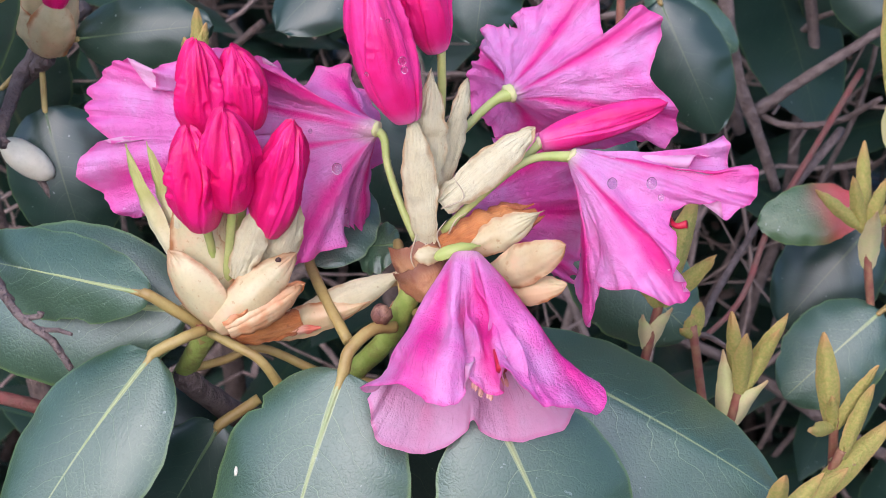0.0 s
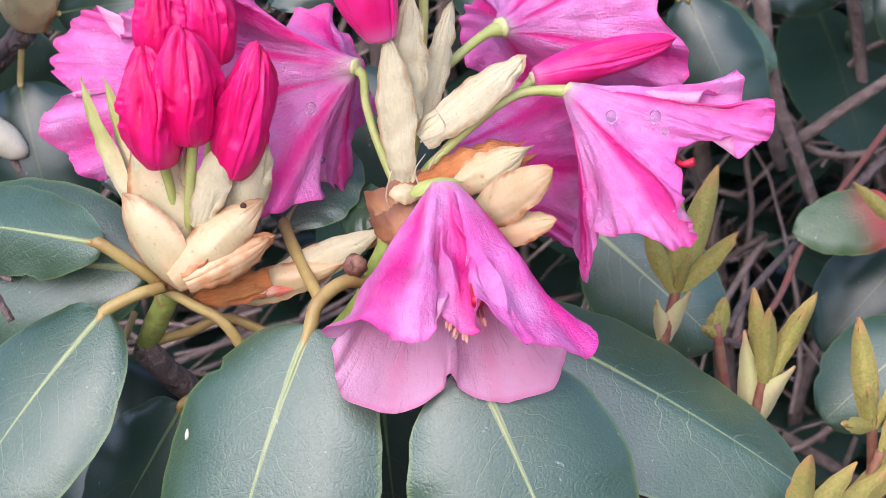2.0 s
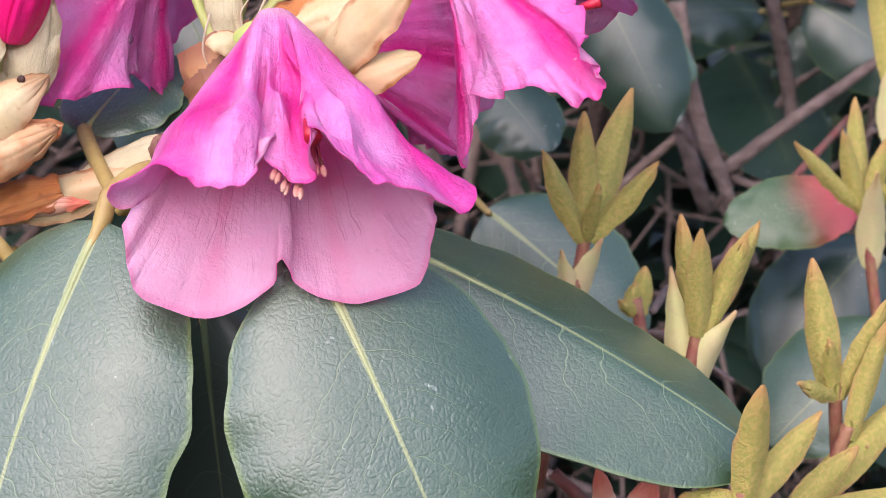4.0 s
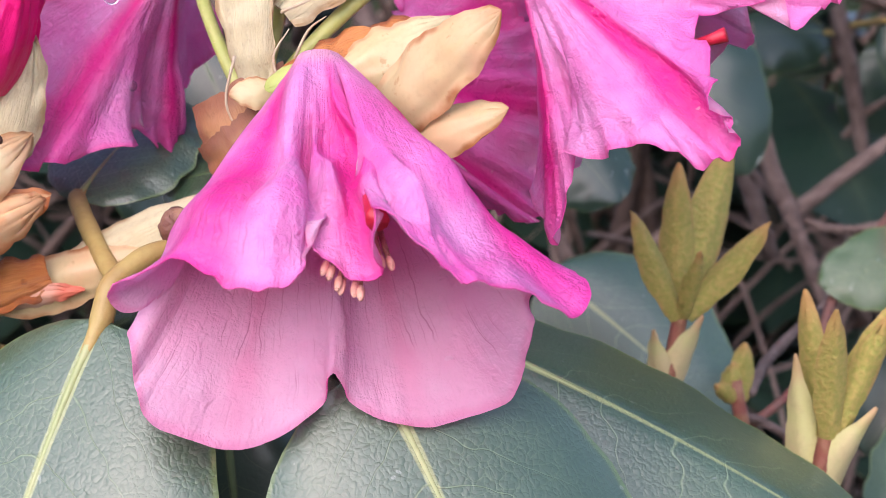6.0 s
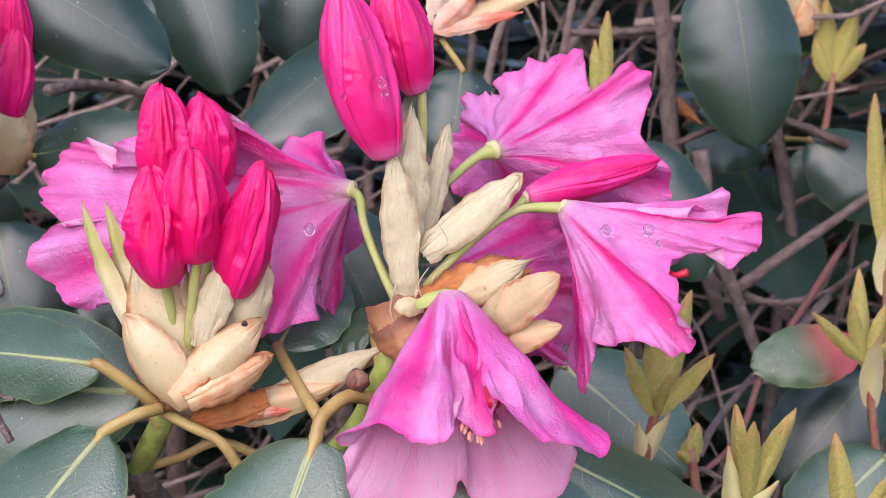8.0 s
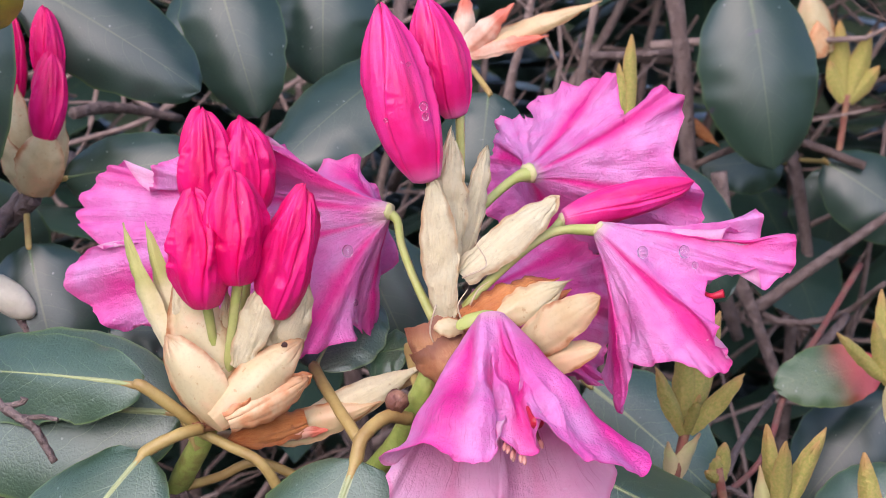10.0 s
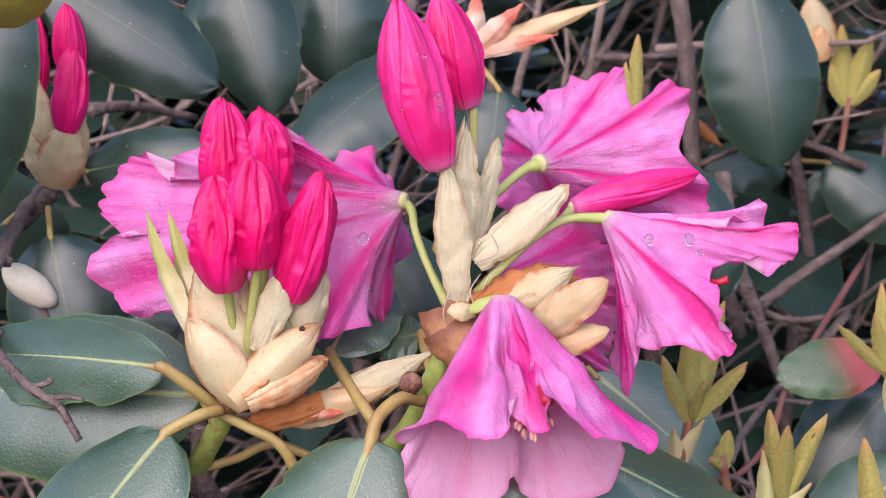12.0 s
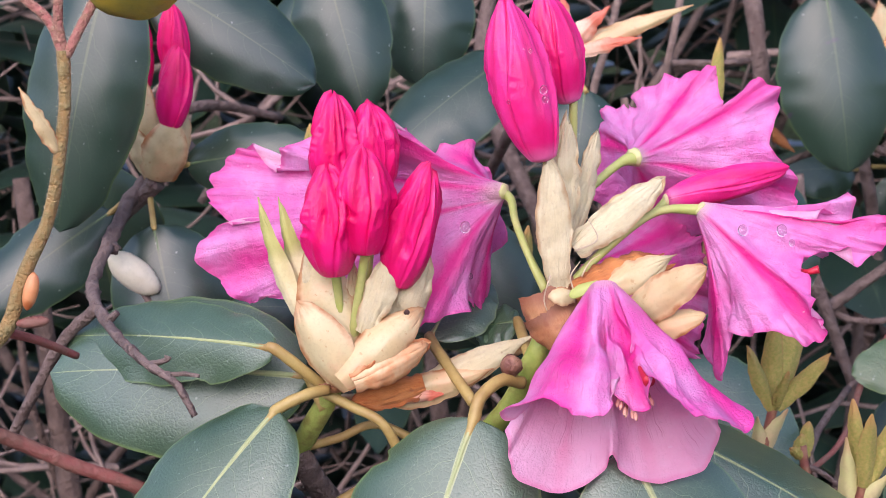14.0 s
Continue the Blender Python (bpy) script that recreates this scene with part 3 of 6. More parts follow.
def bud(parent, base, tip, radius, material, seed=0.0, bend=(0, 0, 0), rows=64, cols=120, fold=0.26, wrinkle=0.0009, name="bud", label="", spin=0.5, blunt=0.50, crown=0.22, low=0.92):
    """A closed bud: a spindle of five overlapping petals with rolled edges, sharp creases and a pinched crown."""
    b, t = Vector(base), Vector(tip)
    ax = (t - b).normalized()
    x = ax.cross(Vector((0.3, 0.9, 0.2))).normalized()
    y = ax.cross(x)
    pts, uvs = [], []
    for i in range(rows):
        s = i / (rows - 1)
        prof = max(math.sin(math.pi * (0.07 + 0.91 * s ** low)), 0.0) ** blunt
        if i == 0:
            prof *= 0.55
        if i == rows - 1:
            prof *= 0.35
        c = b.lerp(t, s) + Vector(bend) * (4 * s * (1 - s))
        for j in range(cols):
            a = 2 * math.pi * j / cols
            k = math.floor(j / cols * 4)
            lobe = (j / cols * 4) % 1.0
            twist = spin * s + 0.10 * noise.noise(Vector((k * 3.1, seed * 7, s * 3)))
            a += (twist + seed * 5) * math.pi / 2
            cx, sx = math.cos(a), math.sin(a)
            roll = math.exp(-((lobe - 0.05) / 0.04) ** 2) * 0.06 * (0.2 + s)
            step = (0.5 - lobe) * fold * (0.10 + 0.90 * s) + roll - 0.20 * math.exp(-((lobe - 0.97) / 0.03) ** 2) * (0.3 + s)
            hem = math.exp(-((lobe - 0.09) / 0.09) ** 2) * min(1.0, s * 1.8)
            step += hem * (0.035 * noise.noise(Vector((s * 30, k * 5.0, seed))) + 0.014 * math.sin(s * 90 + k * 2.2 + 14 * lobe))
            w = 0.40 * noise.noise(Vector((cx * 1.3 + seed * 9, sx * 1.3, s * 2.2 + seed)))
            w += 1.0 * (0.22 - abs(noise.noise(Vector((cx * 2.3 + seed * 5, sx * 2.3, s * 0.9 + seed))))) * min(1.0, s * 2.0)
            w += 0.30 * (0.20 - abs(noise.noise(Vector((cx * 3.8 + seed, sx * 3.8 + 4.0, s * 2.6))))) * min(1.0, s * 1.6)
            w += 0.12 * (0.3 - abs(noise.noise(Vector((cx * 6 + seed, sx * 6 + 4.0, s * 12))))) * s
            w -= 1.3 * max(0.0, noise.noise(Vector((cx * 2.0 + seed * 3, sx * 2.0, s * 4.5 + seed))) - 0.22) * min(1.0, s * 2.4)
            rad = x * cx + y * sx
            peak = ax * (radius * crown * s ** 9 * (math.sin(math.pi * lobe) - 0.5 + 0.6 * math.sin(k * 2.4 + seed * 9)))
            pts.append(tuple(c + peak + rad * (radius * prof * (1 + step) + wrinkle * w * prof)))
            uvs.append((abs(lobe - 0.5) * 2, s))
    return part(name, sheet(pts, uvs, rows, cols, 0.0003, True), material, parent, label)


def drop(parent, at, normal, r, name="water_drop"):
    """A flattened bead of water lying on a petal."""
    bm = bmesh.new()
    bmesh.ops.create_uvsphere(bm, u_segments=14, v_segments=9, radius=r * 0.85)
    n = Vector(normal).normalized()
    m = Matrix.Translation(at) @ n.to_track_quat("Z", "Y").to_matrix().to_4x4() @ Matrix.Diagonal((0.85, 1.0, 0.34, 1))
    bmesh.ops.transform(bm, matrix=m, verts=bm.verts)
    return part(name, bm, WATER, parent, "clear water drop")


def bead(at, r, stretch=(1, 1, 1), axis=(0, 0, 1), lumps=0.12, seed=0.0, seg=(12, 9)):
    """A lumpy rounded knob."""
    bm = bmesh.new()
    bmesh.ops.create_uvsphere(bm, u_segments=seg[0], v_segments=seg[1], radius=r)
    for v in bm.verts:
        v.co *= 1 + lumps * noise.noise(v.co / r * 1.7 + Vector((seed, 0, 0)))
    m = Matrix.Translation(at) @ Vector(axis).to_track_quat("Z", "Y").to_matrix().to_4x4() @ Matrix.Diagonal((*stretch, 1))
    bmesh.ops.transform(bm, matrix=m, verts=bm.verts)
    return bm


def fuzz(points, r, count, length, seed=0):
    """Short fine hairs standing off a round stalk."""
    rng = random.Random(seed)
    line = spline(points, 8)
    bm = bmesh.new()
    for k in range(count):
        f = rng.uniform(0, len(line) - 1.001)
        i = int(f)
        c = line[i].lerp(line[i + 1], f - i)
        d = (line[i + 1] - line[i]).normalized()
        x = d.cross(Vector((0.31, 0.22, 0.92))).normalized()
        y = d.cross(x)
        w = rng.uniform(0, 6.283)
        o = x * math.cos(w) + y * math.sin(w)
        s = d.cross(o)
        foot = c + o * (r * 0.9)
        tip = foot + (o + d * rng.uniform(-0.5, 0.7) + s * rng.uniform(-0.4, 0.4)) * (length * rng.uniform(0.5, 1.2))
        h = length * 0.07
        v = [bm.verts.new(foot + s * h), bm.verts.new(foot - s * h), bm.verts.new(foot + d * h), bm.verts.new(tip)]
        for t in ((0, 1, 3), (1, 2, 3), (2, 0, 3)):
            bm.faces.new([v[q] for q in t])
    return bm


UP, FRONT = (0, 0, 1), (0, -1, 0)

# ---- the ground ----
bm = bmesh.new()
bmesh.ops.create_grid(bm, x_segments=60, y_segments=60, size=1.0)
for v in bm.verts:
    v.co *= 1.5 + 400 * max(abs(v.co.x), abs(v.co.y)) ** 6
    v.co.z = 0.02 * noise.noise(v.co * 3) if abs(v.co.x) < 4 and abs(v.co.y) < 4 else 0.0
me = bpy.data.meshes.new("ground")
bm.to_mesh(me)
bm.free()
me.materials.append(SOIL)
tagged(new("ground", me), "dark brown soil strewn with old leaf litter", "ground", kind="structure")

# hedge ring added out of view, so leaves reflect less low sky
bm = bmesh.new()
rings = []
for i in range(7):
    ring = []
    for j in range(96):
        w = 2 * math.pi * j / 96
        q = Vector((math.cos(w), math.sin(w), 0)) * (4.0 if i < 6 else 4.7) + Vector((0, 0.2, (0.0, 0.3, 0.6, 0.9, 1.2, 1.4, 1.45)[i]))
        ring.append(bm.verts.new(q + Vector((math.cos(w), math.sin(w), 0.3)) * (0.22 * noise.noise(q * 1.7))))
    rings.append(ring)
for i in range(6):
    for j in range(96):
        bm.faces.new((rings[i][j], rings[i + 1][j], rings[i + 1][j - 1], rings[i][j - 1]))
me = bpy.data.meshes.new("backdrop")
bm.to_mesh(me)
bm.free()
for p in me.polygons:
    p.use_smooth = True
me.materials.append(ADDED_HEDGE)
tagged(new("backdrop", me), "unseen dark green hedge ring added to close the place and darken low reflections", "hedge", kind="structure")

# ---- the flowering truss ----
part("stem", tube([(-0.0289, 0.0140, 0.9660), (-0.0194, 0.0100, 0.9778), (-0.0147, 0.0060, 0.9885), (-0.0102, 0.0050, 0.9993), (-0.0089, 0.0050, 1.0071)], [0.0026, 0.0027, 0.0027, 0.0026, 0.0018], 12, 6, 0.12), STEM, truss, "thick mossy green stem")
part("stalk", tube([(-0.0091, 0.0050, 1.0065), (-0.0072, 0.0090, 1.0194), (-0.0054, 0.0120, 1.0371), (-0.0053, 0.0120, 1.0499)], [0.0016, 0.0011, 0.0010, 0.0010]), STALK, truss)
part("stalk", tube([(-0.0094, 0.0040, 1.0067), (-0.0098, 0.0040, 1.0202), (-0.0111, 0.0020, 1.0307), (-0.0118, 0.0000, 1.0380)], [0.0016, 0.0011, 0.0010, 0.0011]), STALK, truss)
part("stalk", tube([(-0.0112, 0.0060, 1.0063), (-0.0152, 0.0100, 1.0140), (-0.0181, 0.0160, 1.0209), (-0.0191, 0.0210, 1.0255), (-0.0215, 0.0220, 1.0272)], [0.0012, 0.0009, 0.0009, 0.0010, 0.0014]), STALK, truss)
part("stalk", tube([(-0.0082, 0.0060, 1.0108), (-0.0042, 0.0120, 1.0254), (0.0012, 0.0180, 1.0304), (0.0066, 0.0220, 1.0342), (0.0103, 0.0240, 1.0353)], [0.0012, 0.0010, 0.0010, 0.0011, 0.0019]), STALK, truss)
part("stalk", tube([(-0.0066, 0.0030, 1.0075), (-0.0025, 0.0030, 1.0124), (0.0051, 0.0050, 1.0193), (0.0117, 0.0080, 1.0236), (0.0169, 0.0100, 1.0250), (0.0244, 0.0110, 1.0247)], [0.0011, 0.0010, 0.0011, 0.0010, 0.0010, 0.0014]), STALK, truss)
part("stalk", tube([(0.0112, 0.0100, 1.0227), (0.0146, 0.0140, 1.0242), (0.0171, 0.0160, 1.0262)], [0.0009, 0.0009, 0.0012]), STALK, truss)

for k, pts in enumerate(([(-0.0112, 0.0060, 1.0063), (-0.0152, 0.0100, 1.0140), (-0.0181, 0.0160, 1.0209), (-0.0191, 0.0210, 1.0255)], [(-0.0066, 0.0030, 1.0075), (-0.0025, 0.0030, 1.0124), (0.0051, 0.0050, 1.0193), (0.0117, 0.0080, 1.0236), (0.0169, 0.0100, 1.0250)], [(-0.0042, 0.0120, 1.0254), (0.0012, 0.0180, 1.0304), (0.0066, 0.0220, 1.0342)])):
    part("down", fuzz(pts, 0.0010, 260, 0.0005, k + 9), DOWN, truss, "fine pale down")

for pts in (
        [(-0.0054, -0.0010, 1.0170), (-0.0003, -0.0010, 1.0197), (-0.0027, -0.0010, 1.0247)],
        [(-0.0088, -0.0030, 1.0094), (-0.0095, -0.0030, 1.0043), (-0.0122, -0.0030, 1.0000)],
        [(-0.0055, -0.0030, 1.0082), (-0.0063, -0.0030, 1.0117), (-0.0042, -0.0030, 1.0151)],
        [(-0.0109, -0.0040, 1.0120), (-0.0122, -0.0040, 1.0063), (-0.0103, -0.0040, 1.0016)],
        [(-0.0038, -0.0020, 1.0114), (-0.0020, -0.0020, 1.0148), (0.0003, -0.0020, 1.0165)],
):
    part("hair", tube(pts, [0.00022, 0.00018, 0.00008], 5, 5), DOWN, truss, "loose white hair")

# the flower that hangs in front
front = corolla(truss, (0.0002, -0.0125, 1.0112), (0.05, -0.62, -0.78), [
    (0.0018, -0.0255, 0.9772), (0.0033, -0.0245, 0.9737), (0.0071, -0.0235, 0.9710), (0.0112, -0.0225, 0.9700), (0.0160, -0.0225, 0.9708), (0.0215, -0.0235, 0.9732), (0.0232, -0.0260, 0.9783),
    (0.0243, -0.0280, 0.9825), (0.0238, -0.0270, 0.9860), (0.0289, -0.0300, 0.9893), (0.0301, -0.0355, 0.9875), (0.0272, -0.0380, 0.9856), (0.0231, -0.0410, 0.9890), (0.0193, -0.0425, 0.9902),
    (0.0159, -0.0430, 0.9904), (0.0136, -0.0425, 0.9924), (0.0099, -0.0410, 0.9962), (0.0070, -0.0385, 0.9984), (0.0068, -0.0400, 0.9944), (0.0068, -0.0375, 0.9902), (0.0040, -0.0370, 0.9912),
    (0.0012, -0.0360, 0.9933), (0.0002, -0.0345, 0.9960), (0.0001, -0.0380, 0.9922), (-0.0010, -0.0410, 0.9907), (-0.0043, -0.0420, 0.9898), (-0.0074, -0.0410, 0.9907), (-0.0108, -0.0390, 0.9921),
    (-0.0152, -0.0360, 0.9915), (-0.0217, -0.0310, 0.9881), (-0.0207, -0.0280, 0.9849), (-0.0173, -0.0255, 0.9864), (-0.0207, -0.0250, 0.9828), (-0.0207, -0.0270, 0.9808), (-0.0202, -0.0280, 0.9767),
    (-0.0190, -0.0280, 0.9729), (-0.0148, -0.0265, 0.9700), (-0.0106, -0.0255, 0.9686), (-0.0062, -0.0250, 0.9690), (-0.0020, -0.0250, 0.9717), (0.0006, -0.0255, 0.9752)],
    [3, 10, 19, 27, 37], PETAL_FRONT, seed=1.3, r0=0.0030, open_=0.46, flare=0.03, crease=0.0007, ruffle=0.0003, per=6, rows=72, blend=1.7,
    pucker=((24.6, 0.66, -0.0042, 1.9), (27.2, 0.76, -0.0026, 1.8), (23.6, 0.45, 0.0030, 1.1), (26.0, 0.50, 0.0022, 1.3), (14.6, 0.70, -0.0044, 1.3), (16.0, 0.60, 0.0034, 0.8), (12.6, 0.72, 0.0020, 1.2), (11.4, 0.52, -0.0020, 1.4),
            (20.2, 0.66, -0.0040, 1.2), (20.4, 0.46, 0.0022, 0.9), (18.6, 0.30, -0.0016, 1.2), (28.8, 0.84, 0.0020, 1.0), (24.4, 0.28, -0.0016, 1.6)),
    pleats=((17.3, 0.10, 0.985, 0.0046, 0.70), (22.3, 0.36, 0.99, 0.0052, 0.75), (15.6, 0.46, 0.86, 0.0040, 0.40), (13.6, 0.50, 0.94, 0.0020, 0.5), (25.9, 0.42, 0.82, 0.0020, 0.5), (19.4, 0.20, 0.72, 0.0022, 0.5), (0.2, 0.55, 1.0, 0.0012, 0.5), (8.2, 0.35, 1.0, 0.0022, 0.6), (32.0, 0.35, 1.0, 0.0022, 0.6)), label="hanging pink bell-shaped flower")
for k, (a, c) in enumerate((((0.0030, -0.0300, 0.9934), (0.0016, -0.0345, 0.9903)), ((0.0034, -0.0300, 0.9931), (0.0023, -0.0350, 0.9898)), ((0.0040, -0.0300, 0.9922), (0.0031, -0.0350, 0.9886)), ((0.0042, -0.0300, 0.9920), (0.0034, -0.0345, 0.9881)), ((0.0054, -0.0300, 0.9915), (0.0056, -0.0350, 0.9875)), ((0.0051, -0.0300, 0.9918), (0.0049, -0.0345, 0.9878)), ((0.0070, -0.0300, 0.9938), (0.0080, -0.0350, 0.9909)), ((0.0077, -0.0300, 0.9937), (0.0090, -0.0345, 0.9907)))):
    root = (0.0053, -0.0200, 1.0007)
    st = part("stamen", tube([root, a, c], [0.0004, 0.00035, 0.0003], 6, 4), PINKSTALK, front)
    d = Vector(c) - Vector(a)
    part("anther", bead(Vector(a).lerp(Vector(c), 0.85), 0.0007, (0.65, 0.65, 1.6), d, 0.1, k), ANTHER, st, "peach-coloured anther")

part("style", tube([(0.0053, -0.0200, 1.0007), (0.0066, -0.0310, 0.9982), (0.0078, -0.0375, 0.9963)], [0.0005, 0.0008, 0.0013], 9, 5), STYLE, front, "dark red style")

# the flower that opens to the side
side = corolla(truss, (0.0242, 0.0110, 1.0251), (0.80, -0.15, -0.55), [
    (0.0506, 0.0120, 1.0222), (0.0561, 0.0130, 1.0246), (0.0596, 0.0140, 1.0268), (0.0608, 0.0100, 1.0198), (0.0608, 0.0065, 1.0215), (0.0651, 0.0045, 1.0241), (0.0651, 0.0030, 1.0186), (0.0622, 0.0020, 1.0158), (0.0557, 0.0020, 1.0169),
    (0.0460, 0.0030, 1.0140), (0.0474, -0.0090, 1.0070), (0.0495, -0.0115, 1.0012), (0.0454, -0.0120, 0.9987), (0.0379, -0.0080, 1.0003), (0.0321, -0.0030, 0.9985),
    (0.0317, 0.0030, 1.0047), (0.0300, -0.0010, 0.9944), (0.0277, -0.0010, 0.9871), (0.0275, 0.0120, 0.9921),
    (0.0392, 0.0300, 0.9990), (0.0481, 0.0360, 1.0034), (0.0573, 0.0340, 1.0107), (0.0564, 0.0260, 1.0162)],
    [5, 11, 17, 20], PETAL, seed=4.1, open_=0.25, flare=0.02, crease=0.0008, ruffle=0.0010, pleats=((9, 0.25, 1.0, 0.0009, 0.4), (11.0, 0.1, 0.9, 0.0006, 0.3), (14, 0.3, 0.95, 0.0011, 0.4), (16, 0.2, 0.95, 0.0010, 0.4), (6, 0.3, 0.95, 0.0007, 0.4)), label="pink funnel flower opening sideways")
part("style", tube([(0.0369, 0.0150, 1.0155), (0.0453, 0.0140, 1.0116), (0.0468, 0.0010, 1.0122), (0.0495, -0.0008, 1.0131)], [0.0004, 0.0005, 0.0006, 0.0010], 8, 5), STYLE, side, "dark red style")
for q, r in (((0.0329, 0.0035, 1.0212), 0.0016), ((0.0417, 0.0035, 1.0212), 0.0017), ((0.0436, 0.0010, 1.0188), 0.0010)):
    drop(side, q, (0.1, -0.9, 0.3), r)

# the flower seen from behind
back = corolla(truss, (0.0103, 0.0240, 1.0353), (0.72, 0.62, 0.25), [
    (0.0062, 0.0460, 1.0191), (0.0014, 0.0460, 1.0244), (0.0003, 0.0450, 1.0332), (0.0032, 0.0450, 1.0372), (0.0037, 0.0450, 1.0423), (0.0068, 0.0440, 1.0456),
    (0.0112, 0.0420, 1.0450), (0.0134, 0.0420, 1.0493), (0.0208, 0.0410, 1.0524), (0.0281, 0.0390, 1.0561), (0.0313, 0.0370, 1.0535), (0.0319, 0.0320, 1.0454),
    (0.0381, 0.0340, 1.0500), (0.0430, 0.0340, 1.0521), (0.0460, 0.0330, 1.0476), (0.0429, 0.0300, 1.0378), (0.0485, 0.0300, 1.0313), (0.0505, 0.0300, 1.0261),
    (0.0483, 0.0300, 1.0212), (0.0395, 0.0340, 1.0188), (0.0276, 0.0420, 1.0131), (0.0176, 0.0460, 1.0118), (0.0112, 0.0470, 1.0150)],
    [3, 9, 13, 17, 21], PETAL, seed=7.7, open_=0.2, flare=-0.02, crease=0.0010, ruffle=0.0009, groove=0.0009, per=8, blend=1.7, pleats=((4, 0.25, 1.0, 0.0008, 0.5), (6, 0.2, 1.0, 0.0012, 0.4), (11, 0.2, 1.0, 0.0014, 0.4), (9, 0.3, 0.95, 0.0006, 0.3), (15, 0.25, 1.0, 0.0011, 0.45), (19, 0.3, 0.95, 0.0009, 0.4)), label="pink flower seen from behind, wavy lobes")

# the flower half hidden behind the others
hidden = corolla(truss, (-0.0022, 0.0140, 1.0095), (0.80, 0.55, -0.1), [
    (0.0138, 0.0400, 1.0186), (0.0242, 0.0400, 1.0180), (0.0287, 0.0360, 1.0105), (0.0330, 0.0360, 1.0006), (0.0283, 0.0300, 0.9935), (0.0271, 0.0280, 0.9863),
    (0.0226, 0.0260, 0.9872), (0.0188, 0.0300, 0.9936), (0.0123, 0.0360, 0.9923), (0.0074, 0.0500, 1.0009), (0.0088, 0.0500, 1.0096)],
    [1, 3, 5, 8], PETAL_FRONT, seed=9.2, flare=0.05, label="pink flower half hidden behind the truss")

# the flower that opens away over the bud cluster
left = corolla(truss, (-0.0209, 0.0220, 1.0274), (-0.86, 0.42, 0.0), [
    (-0.0250, 0.0400, 1.0292), (-0.0276, 0.0400, 1.0348), (-0.0310, 0.0400, 1.0363), (-0.0374, 0.0410, 1.0345), (-0.0418, 0.0360, 1.0346), (-0.0468, 0.0260, 1.0424),
    (-0.0505, 0.0260, 1.0460), (-0.0618, 0.0360, 1.0405), (-0.0718, 0.0460, 1.0363), (-0.0742, 0.0460, 1.0319), (-0.0775, 0.0450, 1.0293), (-0.0843, 0.0520, 1.0337),
    (-0.0887, 0.0540, 1.0328), (-0.0933, 0.0540, 1.0282), (-0.0950, 0.0520, 1.0238), (-0.0935, 0.0490, 1.0194), (-0.0881, 0.0430, 1.0156), (-0.0951, 0.0470, 1.0129),
    (-0.0973, 0.0470, 1.0081), (-0.0945, 0.0450, 1.0026), (-0.0900, 0.0430, 0.9979), (-0.0835, 0.0410, 0.9958), (-0.0757, 0.0380, 0.9984), (-0.0630, 0.0260, 0.9949),
    (-0.0495, 0.0180, 0.9949), (-0.0404, 0.0130, 0.9966), (-0.0336, 0.0160, 0.9986), (-0.0296, 0.0210, 0.9987), (-0.0312, 0.0260, 1.0010), (-0.0294, 0.0280, 1.0023),
    (-0.0278, 0.0320, 0.9974), (-0.0250, 0.0340, 0.9946), (-0.0232, 0.0360, 0.9964), (-0.0237, 0.0380, 1.0014), (-0.0257, 0.0420, 1.0035), (-0.0246, 0.0460, 1.0079),
    (-0.0224, 0.0440, 1.0186)],
    [2, 6, 12, 19, 25, 31], PETAL, seed=12.4, open_=0.25, flare=0.02, crease=0.0007, ruffle=0.0014, wavy=0.36, groove=0.0009, per=6, blend=2.2, pleats=((4, 0.25, 1.0, 0.0010, 0.6), (10, 0.2, 1.0, 0.0012, 0.6), (16, 0.25, 1.0, 0.0015, 0.6), (22.5, 0.3, 1.0, 0.0010, 0.6), (29, 0.2, 1.0, 0.0011, 0.5), (13.5, 0.5, 1.0, 0.0007, 0.5), (27, 0.3, 0.95, 0.0006, 0.4)), label="large pink flower opening away behind the buds")
for q, r in (((-0.0299, 0.0165, 1.0196), 0.0017), ((-0.0286, 0.0210, 1.0070), 0.0009), ((-0.0363, 0.0220, 1.0268), 0.0007)):
    drop(left, q, (0.1, -0.95, 0.2), r)

for q, d, r in (((0.0243, 0.0110, 1.0250), (0.80, -0.15, -0.55), 0.0019), ((0.0101, 0.0240, 1.0353), (0.72, 0.62, 0.25), 0.0024), ((-0.0209, 0.0220, 1.0274), (-0.86, 0.42, 0.0), 0.0020), ((0.0170, 0.0160, 1.0262), (0.9, 0, 0.25), 0.0016)):
    part("calyx", bead(q, r, (1, 1, 0.55), d, 0.25, r * 900), PALEBRACT, truss, "pale green calyx rim")

# closed buds above and beside
b1 = bud(truss, (-0.0123, 0.0000, 1.0372), (-0.0214, 0.0000, 1.0725), 0.0069, BUD_PINK, 0.15, blunt=0.66, bend=(-0.001, 0, 0), fold=0.36, wrinkle=0.0010, spin=0.5, label="large crimson pink bud with water drops")
for q, r in (((-0.0131, -0.0075, 1.0536), 0.0012), ((-0.0127, -0.0072, 1.0515), 0.0010), ((-0.0207, -0.0085, 1.0510), 0.0006), ((-0.0160, -0.0065, 1.0620), 0.0006)):
    drop(b1, q, FRONT, r)
bud(truss, (-0.0061, 0.0120, 1.0491), (-0.0128, 0.0120, 1.0745), 0.0057, BUD_PINK, 0.6, blunt=0.66, fold=0.36, wrinkle=0.0010, spin=0.5, label="slender crimson pink bud")
bud(truss, (0.0169, 0.0160, 1.0262), (0.0460, 0.0235, 1.0330), 0.0040, BUD_PINK, 0.35, fold=0.2, wrinkle=0.0006, label="slender crimson bud lying sideways")

